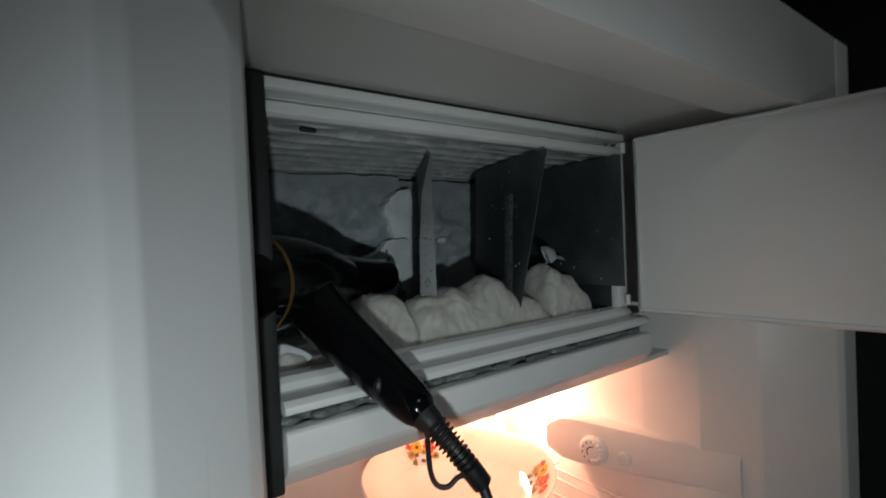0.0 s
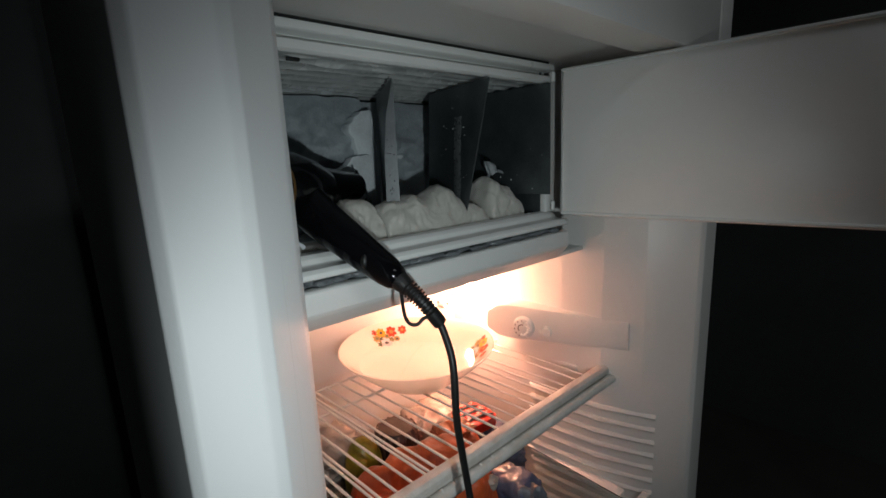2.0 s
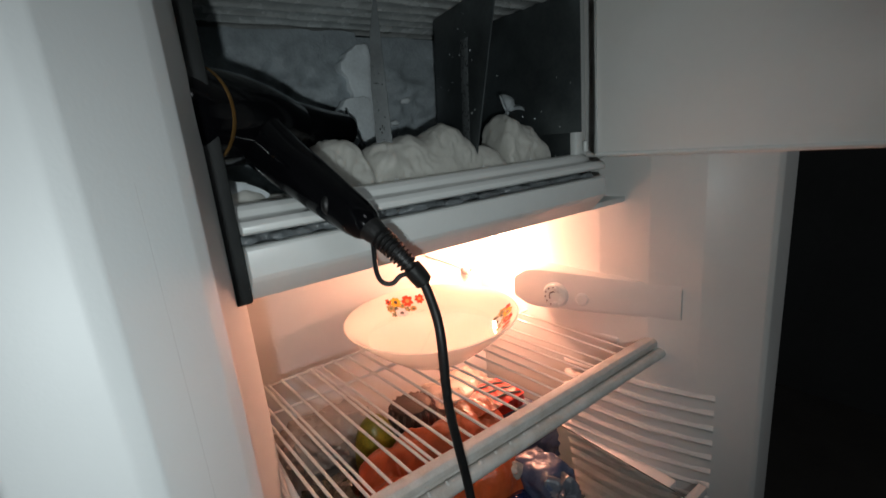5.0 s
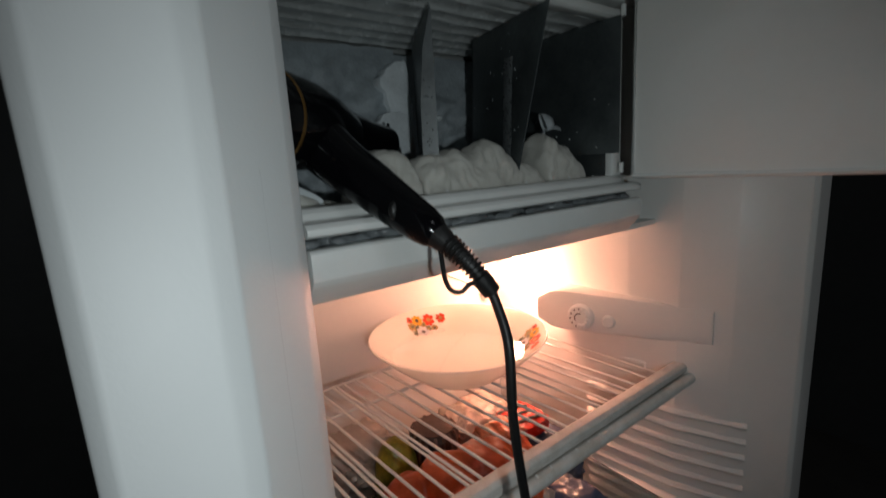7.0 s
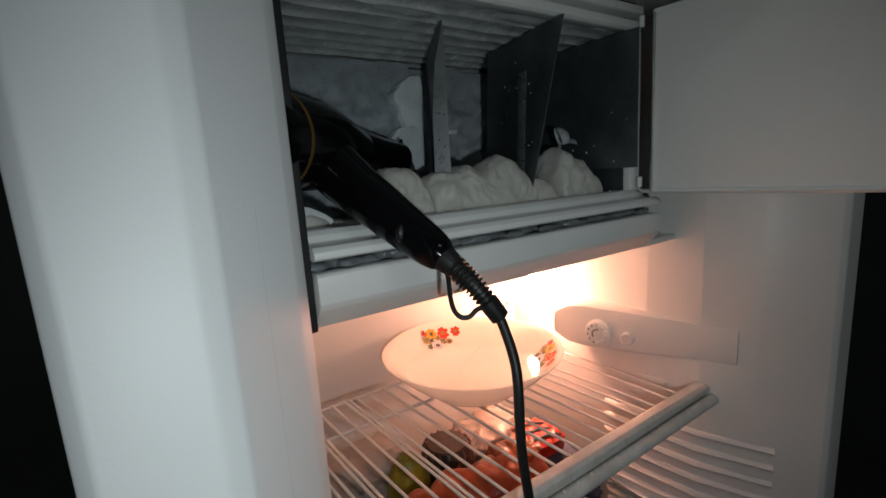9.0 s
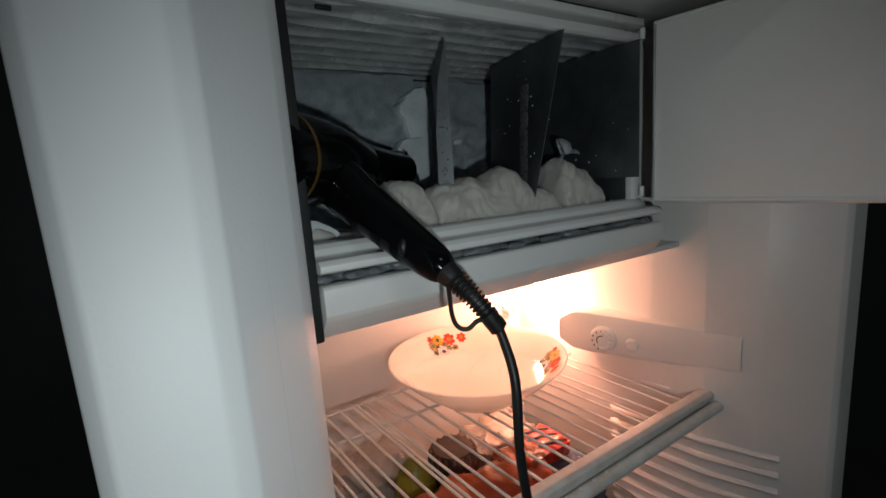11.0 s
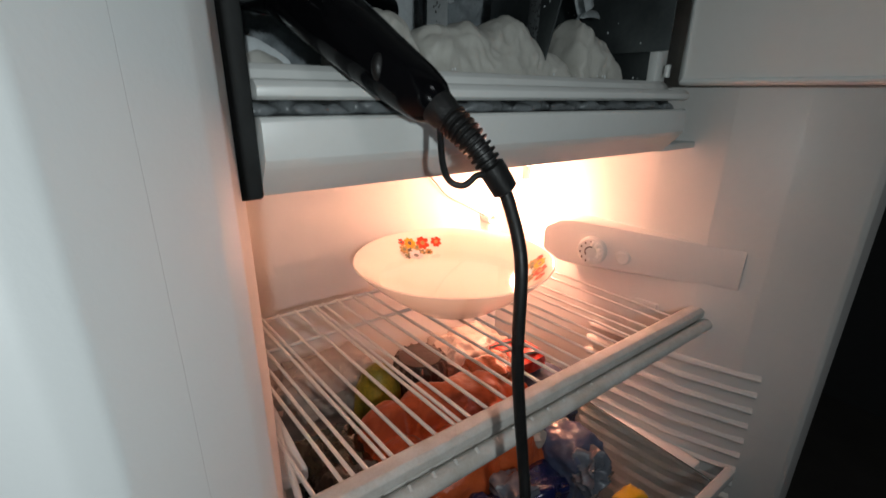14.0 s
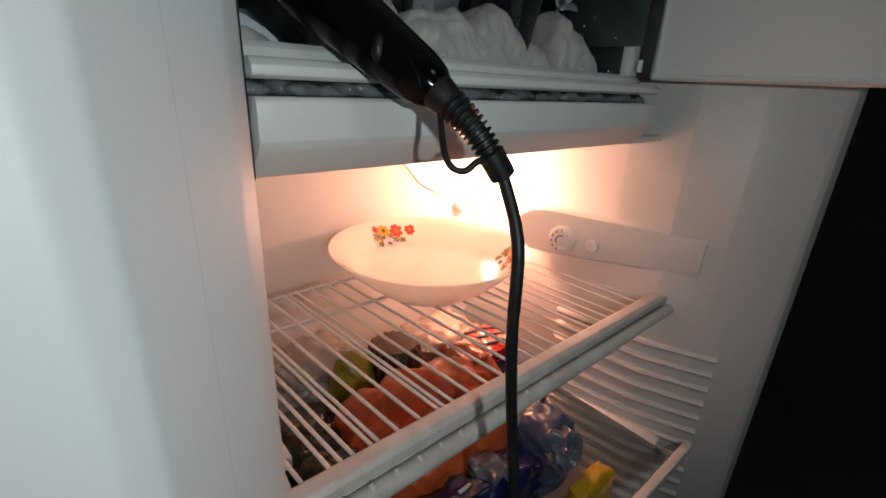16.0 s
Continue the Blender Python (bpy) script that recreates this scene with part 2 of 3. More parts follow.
# Dark strip behind the narrow gap paints its shadow line.
part("frame_gap_shade", box(FX0, FX1 + 0.01, 0.018, 0.024, 1.3800, 1.3855, 0), NEAR_BLACK, fridge)
part("right_frame", prism([(FX1 - 0.001, 0.0165), (FX1 + 0.018, 0.0165), (FX1 + 0.018, 0.026), (FX1 - 0.001, 0.026)], "z", 1.150, 1.354, 0.001), FRAME, fridge)
part("sill", prism([(0.050, 1.154), (0.046, 1.160), (0.028, 1.1705), (0.014, 1.1705), (0.009, 1.167), (0.006, 1.1625), (0.003, 1.1615), (-0.012, 1.1615), (-0.0165, 1.158), (-0.0165, 1.1535), (-0.012, 1.1515), (0.05, 1.1515)], "x", 0.0685, FX1 + 0.0115, 0.0006), FRAME, fridge, "stepped pale plastic sill of the freezer")
part("freezer_floor", box(FX0, FX1, 0.046, 0.27, 1.148, 1.157, 0.001), RIBMETAL, fridge)
part("apron", prism([(-0.017, 1.1435), (-0.0195, 1.1415), (-0.0195, 1.122), (-0.016, 1.117), (0.0, 1.1005), (0.004, 1.100), (BACK, 1.100), (BACK, 1.105), (0.012, 1.1065), (-0.006, 1.1435)], "x", 0.068, 0.483, 0.0008), FRAME, fridge, "white plastic apron under the freezer")
# Near-black fill paints the recess between sill and apron as shaded.
part("sill_gap_shade", prism([(0.002, 1.1425), (0.0, 1.1475), (0.002, 1.152), (0.04, 1.152), (0.04, 1.142)], "x", 0.069, 0.482, 0.0005), NEAR_BLACK, fridge, "dark fill painting the shaded gap below the sill")


def rib_height(x, y):
    phase = (y - 0.03 + 0.0012 * noise.noise(Vector((x * 9, y * 12, 8.0)))) / 0.0290
    wave = abs(math.sin(math.pi * phase))
    wob = 0.0010 * noise.noise(Vector((x * 30, y * 40, 2.0)))
    melt = 0.0045 * max(0.0, noise.noise(Vector((x * 22, y * 70, 5.0)))) * max(0.0, 1 - abs(y - 0.06) / 0.05)
    return 1.3585 - 0.0042 * (1 - wave) ** 2.2 + wob - melt


part("freezer_ceiling", sheet((FX0, FX1), (0.028, 0.275), 110, 240, rib_height), RIBMETAL, fridge, "ribbed aluminium freezer ceiling with melting frost")
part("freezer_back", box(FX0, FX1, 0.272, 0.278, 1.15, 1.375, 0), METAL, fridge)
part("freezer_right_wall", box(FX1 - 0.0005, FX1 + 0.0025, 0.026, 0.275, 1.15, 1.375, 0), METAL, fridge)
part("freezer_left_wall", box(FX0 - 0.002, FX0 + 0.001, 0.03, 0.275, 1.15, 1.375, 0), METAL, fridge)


def plate(a, b, z0, z1, thick=0.0016):
    a, b = Vector((*a, 0)), Vector((*b, 0))
    n = (b - a).normalized().cross(Vector((0, 0, 1))) * thick / 2
    return prism([tuple((a - n)[:2]), tuple((b - n)[:2]), tuple((b + n)[:2]), tuple((a + n)[:2])], "z", z0, z1, 0.0004)


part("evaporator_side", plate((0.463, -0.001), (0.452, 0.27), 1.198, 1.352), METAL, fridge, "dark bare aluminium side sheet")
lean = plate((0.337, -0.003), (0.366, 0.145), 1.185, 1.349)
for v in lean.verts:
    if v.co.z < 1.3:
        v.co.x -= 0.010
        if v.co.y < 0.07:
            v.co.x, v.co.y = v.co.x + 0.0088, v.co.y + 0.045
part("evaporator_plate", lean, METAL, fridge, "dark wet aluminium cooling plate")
part("ceiling_slot", box(0.104, 0.117, 0.036, 0.040, 1.351, 1.3545, 0.001), NEAR_BLACK, fridge)
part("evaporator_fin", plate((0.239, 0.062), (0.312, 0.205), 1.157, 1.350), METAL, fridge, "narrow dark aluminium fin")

part("fin_flange", prism([(0.0, 1.157), (0.0175, 1.157), (0.0150, 1.26), (0.0100, 1.310), (0.0015, 1.344), (0.0, 1.346)], "y", -0.0006, 0.0006), GREYMETAL, fridge, "flange of the fin, painted paler as its lit face").matrix_local = pose(0.2394, 0.0600, 0, 0, 0, 143)
# freezer's inner door, swung open
door = part("freezer_door", box(0, 0.40, -0.010, 0.010, 1.166, 1.372, 0.004), PLASTIC, fridge, "white inner freezer door swung open")
door.matrix_local = pose(FX1 + 0.0135, -0.004, 0, 0, 0, -82)
part("door_rim", tube([(0.004, -0.011, 1.170), (0.004, -0.011, 1.368), (0.396, -0.011, 1.368), (0.396, -0.011, 1.170), (0.004, -0.011, 1.170)], 0.0025, 8), FRAME, door)
for z in (1.180, 1.362):
    part("hinge_pin", tube([(FX1 + 0.006, 0.008, z - 0.006), (FX1 + 0.006, 0.008, z + 0.006)], 0.003, 12), FRAME, fridge)

# thermostat housing on the right wall, bulb behind it, sensor clip on the back wall
def rounded_housing():
    """A wedge against the wall whose free end has softly rounded corners."""
    bm = bmesh.new()
    loops = []
    for k in range(13):
        u = k / 12
        soft = 0.016 * (1 - math.sqrt(max(0.0, 1 - (1 - min(1, u * 5)) ** 2)))
        x, y = 0.500 + 0.078 * u, 0.166 - 0.236 * u
        wall = 0.5625 + 0.026 * u
        z0, z1 = 0.920 + 0.014 * u + soft, 0.992 - 0.004 * u - soft
        loop = [(wall, y + 0.004, z0), (x + 0.008, y, z0), (x + 0.002, y, z0 + 0.003), (x, y, z0 + 0.009), (x, y, z1 - 0.009), (x + 0.002, y, z1 - 0.003), (x + 0.008, y, z1), (wall, y + 0.004, z1)]
        loops.append([bm.verts.new(p) for p in loop])
    for p, q in zip(loops, loops[1:]):
        for i in range(8):
            bm.faces.new((p[i], p[(i + 1) % 8], q[(i + 1) % 8], q[i]))
    bm.faces.new(loops[0])
    bm.faces.new(loops[-1])
    bmesh.ops.recalc_face_normals(bm, faces=bm.faces[:])
    return bm


housing = part("thermostat_housing", rounded_housing(), PLASTIC, fridge, "white thermostat housing with a round dial")
FACE = Matrix.Translation((0.5222, 0.0970, 0.951)) @ Vector((-0.949, -0.316, 0)).to_track_quat("Z", "Y").to_matrix().to_4x4()
dial = part("dial", lathe([(0, 0.0085), (0.0150, 0.0085), (0.0180, 0.007), (0.0205, 0.001), (0.0205, -0.002)], sides=40), FRAME, housing, "round numbered dial")
dial.matrix_local = FACE
# Ink of the dial's print; also the painted shade in the clip's hole.
INK_AND_SHADE = material("ink_and_hole_shade", (0.12, 0.09, 0.08), 0.6, spread=0.1, scale=90)
part("pointer", tube([(0.0075 * math.cos(a), 0.0075 * math.sin(a), 0.0088) for a in (1.3, 1.8, 2.3, 2.8, 3.3, 3.8)], 0.0009, 6), INK_AND_SHADE, dial)
for k in range(6):
    a = 1.6 + k * 0.55
    part("dial_mark", box(0.0142 * math.cos(a) - 0.0009, 0.0142 * math.cos(a) + 0.0009, 0.0142 * math.sin(a) - 0.0015, 0.0142 * math.sin(a) + 0.0015, 0.0082, 0.0089, 0), INK_AND_SHADE, dial)
for k in range(7):
    a = -1.6 + k * 0.5
    part("dial_lobe", lump([(0.0125 * math.cos(a), 0.0125 * math.sin(a), 0.0080, 0.0036, 0.0036, 0.0020)], 0.0, 60, 2), FRAME, dial)
button = part("button", lathe([(0, 0.005), (0.0075, 0.0045), (0.0098, 0.0022), (0.0102, -0.002)], sides=28), FRAME, housing, "small round push button")
button.matrix_local = Matrix.Translation((0.0139, -0.0395, -0.002)) @ FACE
bulb = part("light_bulb", lathe([(0, -0.026), (0.005, -0.024), (0.008, -0.017), (0.0085, -0.008), (0.006, 0.004), (0.005, 0.010), (0, 0.012)], (0.514, 0.225, 1.022), 20), BULB, fridge, "small lit filament bulb")
part("socket", lathe([(0, 0.01), (0.0065, 0.01), (0.0085, 0.076), (0, 0.0765)], (0.514, 0.225, 1.022), 16), PLASTIC, bulb)
clip = part("sensor_clip", lathe([(0.0050, 0.012), (0.0090, 0.012), (0.0105, 0.009), (0.0105, -0.007), (0.0050, -0.007), (0.0050, 0.012)], (0.510, 0.303, 0.955), 24, Matrix.Rotation(radians(90), 4, "X")), PLASTIC, fridge, "white sensor clip on the back wall")
# Dark plug paints the shade inside the clip.
part("clip_hole_shade", lathe([(0, 0.004), (0.0052, 0.004), (0.0052, -0.004), (0, -0.004)], (0.510, 0.303, 0.955), 16, Matrix.Rotation(radians(90), 4, "X")), INK_AND_SHADE, clip)
part("capillary_wire", tube(smooth_path([(0.378, 0.307, 1.101), (0.381, 0.306, 1.060), (0.389, 0.306, 1.039), (0.404, 0.306, 1.022), (0.422, 0.306, 1.003), (0.457, 0.306, 0.984), (0.503, 0.304, 0.958)]), 0.0010, 6), METAL, clip, "thin bent metal wire")
part("lamp_strip", box(0.28, 0.37, 0.304, 0.309, 1.085, 1.099, 0.002), FRAME, fridge)
for k in range(13):
    z = 0.545 + 0.0235 * k
    part("wall_rib", tube([(0.600, -0.11, z), (0.568, -0.03, z), (0.5495, 0.098, z), (0.552, 0.106, z)], [0.0065, 0.0075, 0.0075, 0.003], 10, flat=0.8), PLASTIC, fridge)
for x in (0.0, 0.62):
    for y in (-0.10, 0.30):
        part("foot", lathe([(0, 0.0), (0.02, 0.0), (0.02, 0.012), (0.012, 0.016), (0.012, 0.061), (0, 0.062)], (x, y, 0), 16), NEAR_BLACK, fridge)

# ---- frost and ice in the freezer ----


def frost_sheet(x0, x1, y0, y1, z0, z1, depth, seed, nx=44, nz=40):
    """A lumpy upright skin of frost standing before the back of the freezer."""
    bm = bmesh.new()
    rows = []
    for j in range(nz + 1):
        row = []
        for i in range(nx + 1):
            u, v = i / nx, j / nz
            p = Vector((x0 + (x1 - x0) * u, y0 + (y1 - y0) * u, z0 + (z1 - z0) * v))
            d = 0.5 + noise.noise(p * 24 + Vector((seed, 0, 0))) + 0.45 * noise.noise(p * 62 + Vector((0, seed, 0))) + 0.2 * noise.noise(p * 150)
            edge = min(1.0, 3 * (1 - v), 8 * u + 0.4, 8 * (1 - u) + 0.4)
            row.append(bm.verts.new((p.x, p.y - depth * max(0.05, d) * max(0.05, edge), p.z + 0.003 * noise.noise(p * 50))))
        rows.append(row)
    for a, b in zip(rows, rows[1:]):
        for i in range(nx):
            bm.faces.new((a[i], a[i + 1], b[i + 1], b[i]))
    return bm


def slab(outline, y0, y1, wobble, seed):
    """An upright ice sheet with an uneven melted outline of (x, z) points."""
    pts = smooth_path([(x, 0, z) for x, z in outline], 5)
    return prism([(p.x + wobble * noise.noise(Vector((p.x * 90, seed, p.z * 90))), p.z + wobble * noise.noise(Vector((seed, p.x * 90, p.z * 90)))) for p in pts], "y", y0, y1, 0.0012)


thing("frost", frost_sheet(0.060, 0.300, 0.258, 0.235, 1.157, 1.352, 0.026, 1.3), FROST, "thick blue-grey frost coating the freezer's back", "frost", kind="stuff")
thing("frost", frost_sheet(0.285, 0.450, 0.252, 0.240, 1.157, 1.350, 0.020, 7.7, 36, 36), FROST, "grey frost between the freezer's metal plates", "frost", kind="stuff")
thing("ice_slab", slab([(0.283, 1.157), (0.281, 1.190), (0.276, 1.212), (0.274, 1.240), (0.268, 1.252), (0.274, 1.262), (0.270, 1.290), (0.262, 1.304), (0.268, 1.316), (0.280, 1.326), (0.300, 1.332), (0.306, 1.300), (0.309, 1.230), (0.309, 1.157)], 0.208, 0.232, 0.004, 2.0), SLAB, "upright pale slab of melting ice", "ice")
thing("ice_slab", slab([(0.226, 1.157), (0.224, 1.200), (0.228, 1.240), (0.238, 1.250), (0.246, 1.252), (0.256, 1.262), (0.268, 1.266), (0.286, 1.264), (0.292, 1.250), (0.293, 1.157)], 0.196, 0.214, 0.003, 5.0), SLAB, "low pale ice sheet with a wavy melted edge", "ice")
for seed, (x, y, z, h) in enumerate(((0.338, 0.222, 1.232, 0.004), (0.362, 0.226, 1.262, 0.005))):
    thing("ice_flake", lump([(x, y, z, 0.008, 0.003, h)], 0.5, 140, 2, seed=seed), SLAB, "small bright flake of ice stuck to frost", "ice", group="ice flakes")

def heap(profile, middle, depth, seed, nx=170, nv=60):
    """A rounded bank of snow along x: (x, height) points; small swellings with creases between them."""
    bm = bmesh.new()
    xs, hs = [p[0] for p in profile], [p[1] for p in profile]
    rows = []
    for i in range(nx + 1):
        x = xs[0] + (xs[-1] - xs[0]) * i / nx
        h = sum(float(np.interp(x + d, xs, hs)) for d in (-0.004, -0.002, 0.0, 0.002, 0.004)) / 5
        full = min(1.0, h / 0.03) ** 0.5
        row = []
        for j in range(nv + 1):
            a = math.pi * j / nv
            c = -math.cos(a)
            p = Vector((x, middle + depth * full * math.copysign(abs(c) ** 0.8, c), 1.1575 + h * math.sin(a) ** 0.75))
            out = Vector((0, c, math.sin(a))).normalized()
            q = p + Vector((seed, seed * 0.3, 0))
            swell = 0.0050 * (abs(noise.noise(q * 40)) - 0.25) + 0.0034 * (abs(noise.noise(q * 85)) - 0.22)
            p += out * swell * full + Vector((0.004 * full * noise.noise(q * 50), 0, 0))
            p.z = max(1.1572, p.z)
            row.append(bm.verts.new(p))
        rows.append(row)
    for a, b in zip(rows, rows[1:]):
        for j in range(nv):
            bm.faces.new((a[j], a[j + 1], b[j + 1], b[j]))
    return bm


HEAPS = (
    ("low rounded mound of wet white ice", [(0.140, 0.0), (0.146, 0.030), (0.153, 0.046), (0.169, 0.056), (0.186, 0.056), (0.200, 0.050), (0.208, 0.036), (0.214, 0.0)], 0.074, 0.032, 0.0),
    ("broad lumpy heap of wet snowy ice", [(0.200, 0.0), (0.206, 0.036), (0.215, 0.046), (0.231, 0.052), (0.246, 0.050), (0.258, 0.057), (0.274, 0.050), (0.289, 0.055), (0.305, 0.066), (0.318, 0.060), (0.328, 0.052), (0.343, 0.040), (0.358, 0.036), (0.372, 0.030), (0.386, 0.020), (0.396, 0.0)], 0.070, 0.033, 3.0),
    ("sloping pile of wet ice beside the metal sheet", [(0.378, 0.0), (0.384, 0.030), (0.390, 0.060), (0.400, 0.072), (0.412, 0.066), (0.428, 0.058), (0.444, 0.050), (0.456, 0.036), (0.468, 0.0)], 0.072, 0.032, 6.0),
)
for label, profile, middle, depth, seed in HEAPS:
    thing("ice_mound", heap(profile, middle, depth, seed), SNOW, label, "ice", group="ice mounds")
thing("ice_slab", slab([(0.074, 1.160), (0.073, 1.186), (0.084, 1.188), (0.100, 1.180), (0.106, 1.172), (0.102, 1.166), (0.098, 1.160)], 0.046, 0.058, 0.003, 8.0), SLAB, "pale broken ice shard at the freezer's edge", "ice")
melted(thing("ice_mound", lump([(0.085, 0.052, 1.168, 0.026, 0.009, 0.014), (0.110, 0.056, 1.164, 0.016, 0.010, 0.009), (0.072, 0.054, 1.174, 0.013, 0.009, 0.016)], 0.16, 85, 4, 1.1575, 9.0), SNOW, "small ice remnant at the freezer's edge", "ice", group="ice mounds"), 0.0015, 6)
thing("slush", sheet((0.070, 0.472), (0.047, 0.105), 90, 20, lambda x, y: 1.1655 - 0.05 * max(0.0, 0.052 - y) + 0.0022 * noise.noise(Vector((x * 60, y * 60, 3.0)))), SNOW, "grey slush lying between ice heaps and sill", "ice", kind="stuff")


def shell(place, radius, turn, seed):
    """A thin curled flake of ice."""
    bm = bmesh.new()
    m = Matrix.Translation(place) @ turn
    rows = []
    for j in range(9):
        a = 0.1 + 1.25 * j / 8
        rows.append([bm.verts.new(m @ Vector((radius * math.sin(a) * math.cos(b), radius * math.sin(a) * math.sin(b), radius * math.cos(a) * (1 + 0.15 * noise.noise(Vector((a * 3, b * 3, seed)))))))
                     for b in (3.9 * k / 18 for k in range(19))])
    for a, b in zip(rows, rows[1:]):
        for i in range(18):
            bm.faces.new((a[i], a[i + 1], b[i + 1], b[i]))
    bmesh.ops.solidify(bm, geom=bm.faces[:], thickness=0.0018)
    return bm


thing("ice_shell", shell((0.392, 0.058, 1.234), 0.0155, Euler((1.2, 0.3, 0.8)).to_matrix().to_4x4(), 1.0), SLAB, "thin curled shell of clear ice", "ice")
thing("ice_shell", shell((0.420, 0.064, 1.222), 0.015, Euler((0.5, 0.9, 2.0)).to_matrix().to_4x4(), 4.0), SLAB, "thin broken shell of grey ice", "ice")
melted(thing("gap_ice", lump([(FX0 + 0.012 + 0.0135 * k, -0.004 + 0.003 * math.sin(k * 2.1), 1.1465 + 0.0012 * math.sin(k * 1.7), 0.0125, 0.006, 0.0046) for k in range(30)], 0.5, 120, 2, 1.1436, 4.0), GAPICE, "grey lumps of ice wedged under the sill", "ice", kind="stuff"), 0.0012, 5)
thing("sheet_strip", tube(smooth_path([(0.2305, 0.143, 1.246), (0.2325, 0.142, 1.236), (0.2350, 0.141, 1.228), (0.2420, 0.140, 1.214), (0.2425, 0.139, 1.196), (0.2400, 0.138, 1.158)]), 0.0050, 8, flat=0.3), METAL, "bent dark strip of metal beside the ice", "strip")


def drops(count, spots, seed):
    """Water drops scattered on flat patches: corner, two edges, size."""
    rng = random.Random(seed)
    bm = bmesh.new()
    for corner, e1, e2 in spots:
        for _ in range(count):
            p = Vector(corner) + Vector(e1) * rng.random() + Vector(e2) * rng.random()
            r = rng.choice((0.0004, 0.0005, 0.0006, 0.0009))
            bmesh.ops.create_icosphere(bm, subdivisions=1, radius=r, matrix=Matrix.Translation(p) @ Matrix.Diagonal((1, 1, rng.uniform(0.9, 1.8), 1)))
    return bm


# Opaque pale colour paints the glint of the melt-water drops.
DROP = material("water_drop_glint", (0.75, 0.8, 0.82), 0.05, spread=0.02, scale=90, coat=1.0)


def on_plate(u, v):
    """A place on the near face of the leaning cooling plate."""
    return Vector((0.337 - 0.010 * (1 - v) + 0.029 * u - 0.0014, -0.003 + 0.148 * u, 1.185 + 0.164 * v))


def on_fin(u, v):
    """A place on the flange that faces out of the freezer."""
    w = u * (0.0165 - 0.011 * max(0.0, v - 0.5))
    return Vector((0.2394 - 0.80 * w - 0.0004, 0.0600 + 0.60 * w - 0.0006, 1.165 + 0.17 * v))



def scatter(where, count, seed, small, large, u, v):
    rng = random.Random(seed)
    bm = bmesh.new()
    for _ in range(count):
        p = where(rng.uniform(*u), rng.uniform(*v))
        bmesh.ops.create_icosphere(bm, subdivisions=1, radius=rng.uniform(small, large), matrix=Matrix.Translation(p) @ Matrix.Diagonal((1, 1, rng.uniform(0.8, 2.0), 1)))
    return bm


thing("water_drops", drops(12, (((0.070, 0.226, 1.18), (0.20, -0.02, 0), (0, 0, 0.14)), ((0.300, 0.214, 1.18), (0.08, 0.0, 0), (0, 0, 0.12)), ((0.46, 0.002, 1.20), (-0.008, 0.16, 0), (0, 0, 0.13)), ((0.08, 0.006, 1.1725), (0.38, 0, 0), (0, 0.02, 0))), 5), DROP, "melt-water drops on sill and frost, painted pale as glints", "drops", kind="stuff")
thing("water_drops", scatter(on_plate, 16, 8, 0.0003, 0.0007, (0.30, 1.0), (0.05, 0.95)), DROP, "melt-water drops on the cooling plate", "drops", kind="stuff")
# Paler upright band on the cooling plate, with an uneven outline.
strip_bm = bmesh.new()
rows = [[strip_bm.verts.new(on_plate(u + 0.012 * noise.noise(Vector((k * 0.7, u * 9, 1.0))), 0.02 + 0.74 * k / 16) + Vector((-d, 0, 0))) for u, d in ((0.40, 0.0), (0.415, 0.0012), (0.50, 0.0012), (0.515, 0.0))] for k in range(17)]
for a, b in zip(rows, rows[1:]):
    for k in range(3):
        strip_bm.faces.new((a[k], a[k + 1], b[k + 1], b[k]))
thing("pale_strip", strip_bm, GREYMETAL, "pale strip down the cooling plate", "frost", kind="stuff")
thing("wet_spots", scatter(lambda u, v: on_plate(u, v) + Vector((-0.0012, 0, 0)), 90, 9, 0.0005, 0.0010, (0.39, 0.51), (0.02, 0.74)), NEAR_BLACK, "dark wet spots on the pale strip", "spots", kind="stuff")
thing("wet_spots", scatter(on_fin, 34, 10, 0.0004, 0.0008, (0.1, 0.9), (0.05, 0.70)), NEAR_BLACK, "dark wet spots on the metal fin", "spots", kind="stuff")

# ---- wire shelf ----
SHELF = 0.900
shelf = root("wire_shelf", "white plastic-coated wire shelf holding a bowl", "shelf")
part("front_rail", prism([(-0.0425, SHELF - 0.0075), (-0.0425, SHELF + 0.0005), (-0.038, SHELF + 0.0045), (-0.0275, SHELF + 0.0045), (-0.0245, SHELF + 0.002), (-0.0245, SHELF - 0.007), (-0.028, SHELF - 0.0095), (-0.039, SHELF - 0.0095)], "x", 0.058, 0.572, 0.001), RAIL, shelf, "white front rail with worn spots")
# Added strip stands in for the shadow band between the rails.
part("added_rail_strip", prism([(-0.0305, SHELF - 0.009), (-0.0305, SHELF - 0.019), (-0.0385, SHELF - 0.019), (-0.0365, SHELF - 0.009)], "x", 0.059, 0.571, 0.0008), RAIL, shelf, "strip added for the shadow band between the two rails")
part("lower_rail", tube([(0.056, -0.0455, SHELF - 0.0200), (0.575, -0.0455, SHELF - 0.0165)], 0.0078, 16), RAIL, shelf)
part("back_bar", tube([(0.083, 0.2455, SHELF), (0.538, 0.2455, SHELF)], 0.0022, 10), WIRE, shelf)
part("cross_bar", tube([(0.078, 0.1815, SHELF - 0.0045), (0.542, 0.1815, SHELF - 0.0045)], 0.0022, 10), WIRE, shelf)
rod = mesh_of(tube(smooth_path([(0, 0.249, 0), (0, 0.1, 0), (0, -0.026, 0), (0, -0.031, -0.003), (0, -0.033, -0.006)], 3), 0.0017, 8), "wire", WIRE)
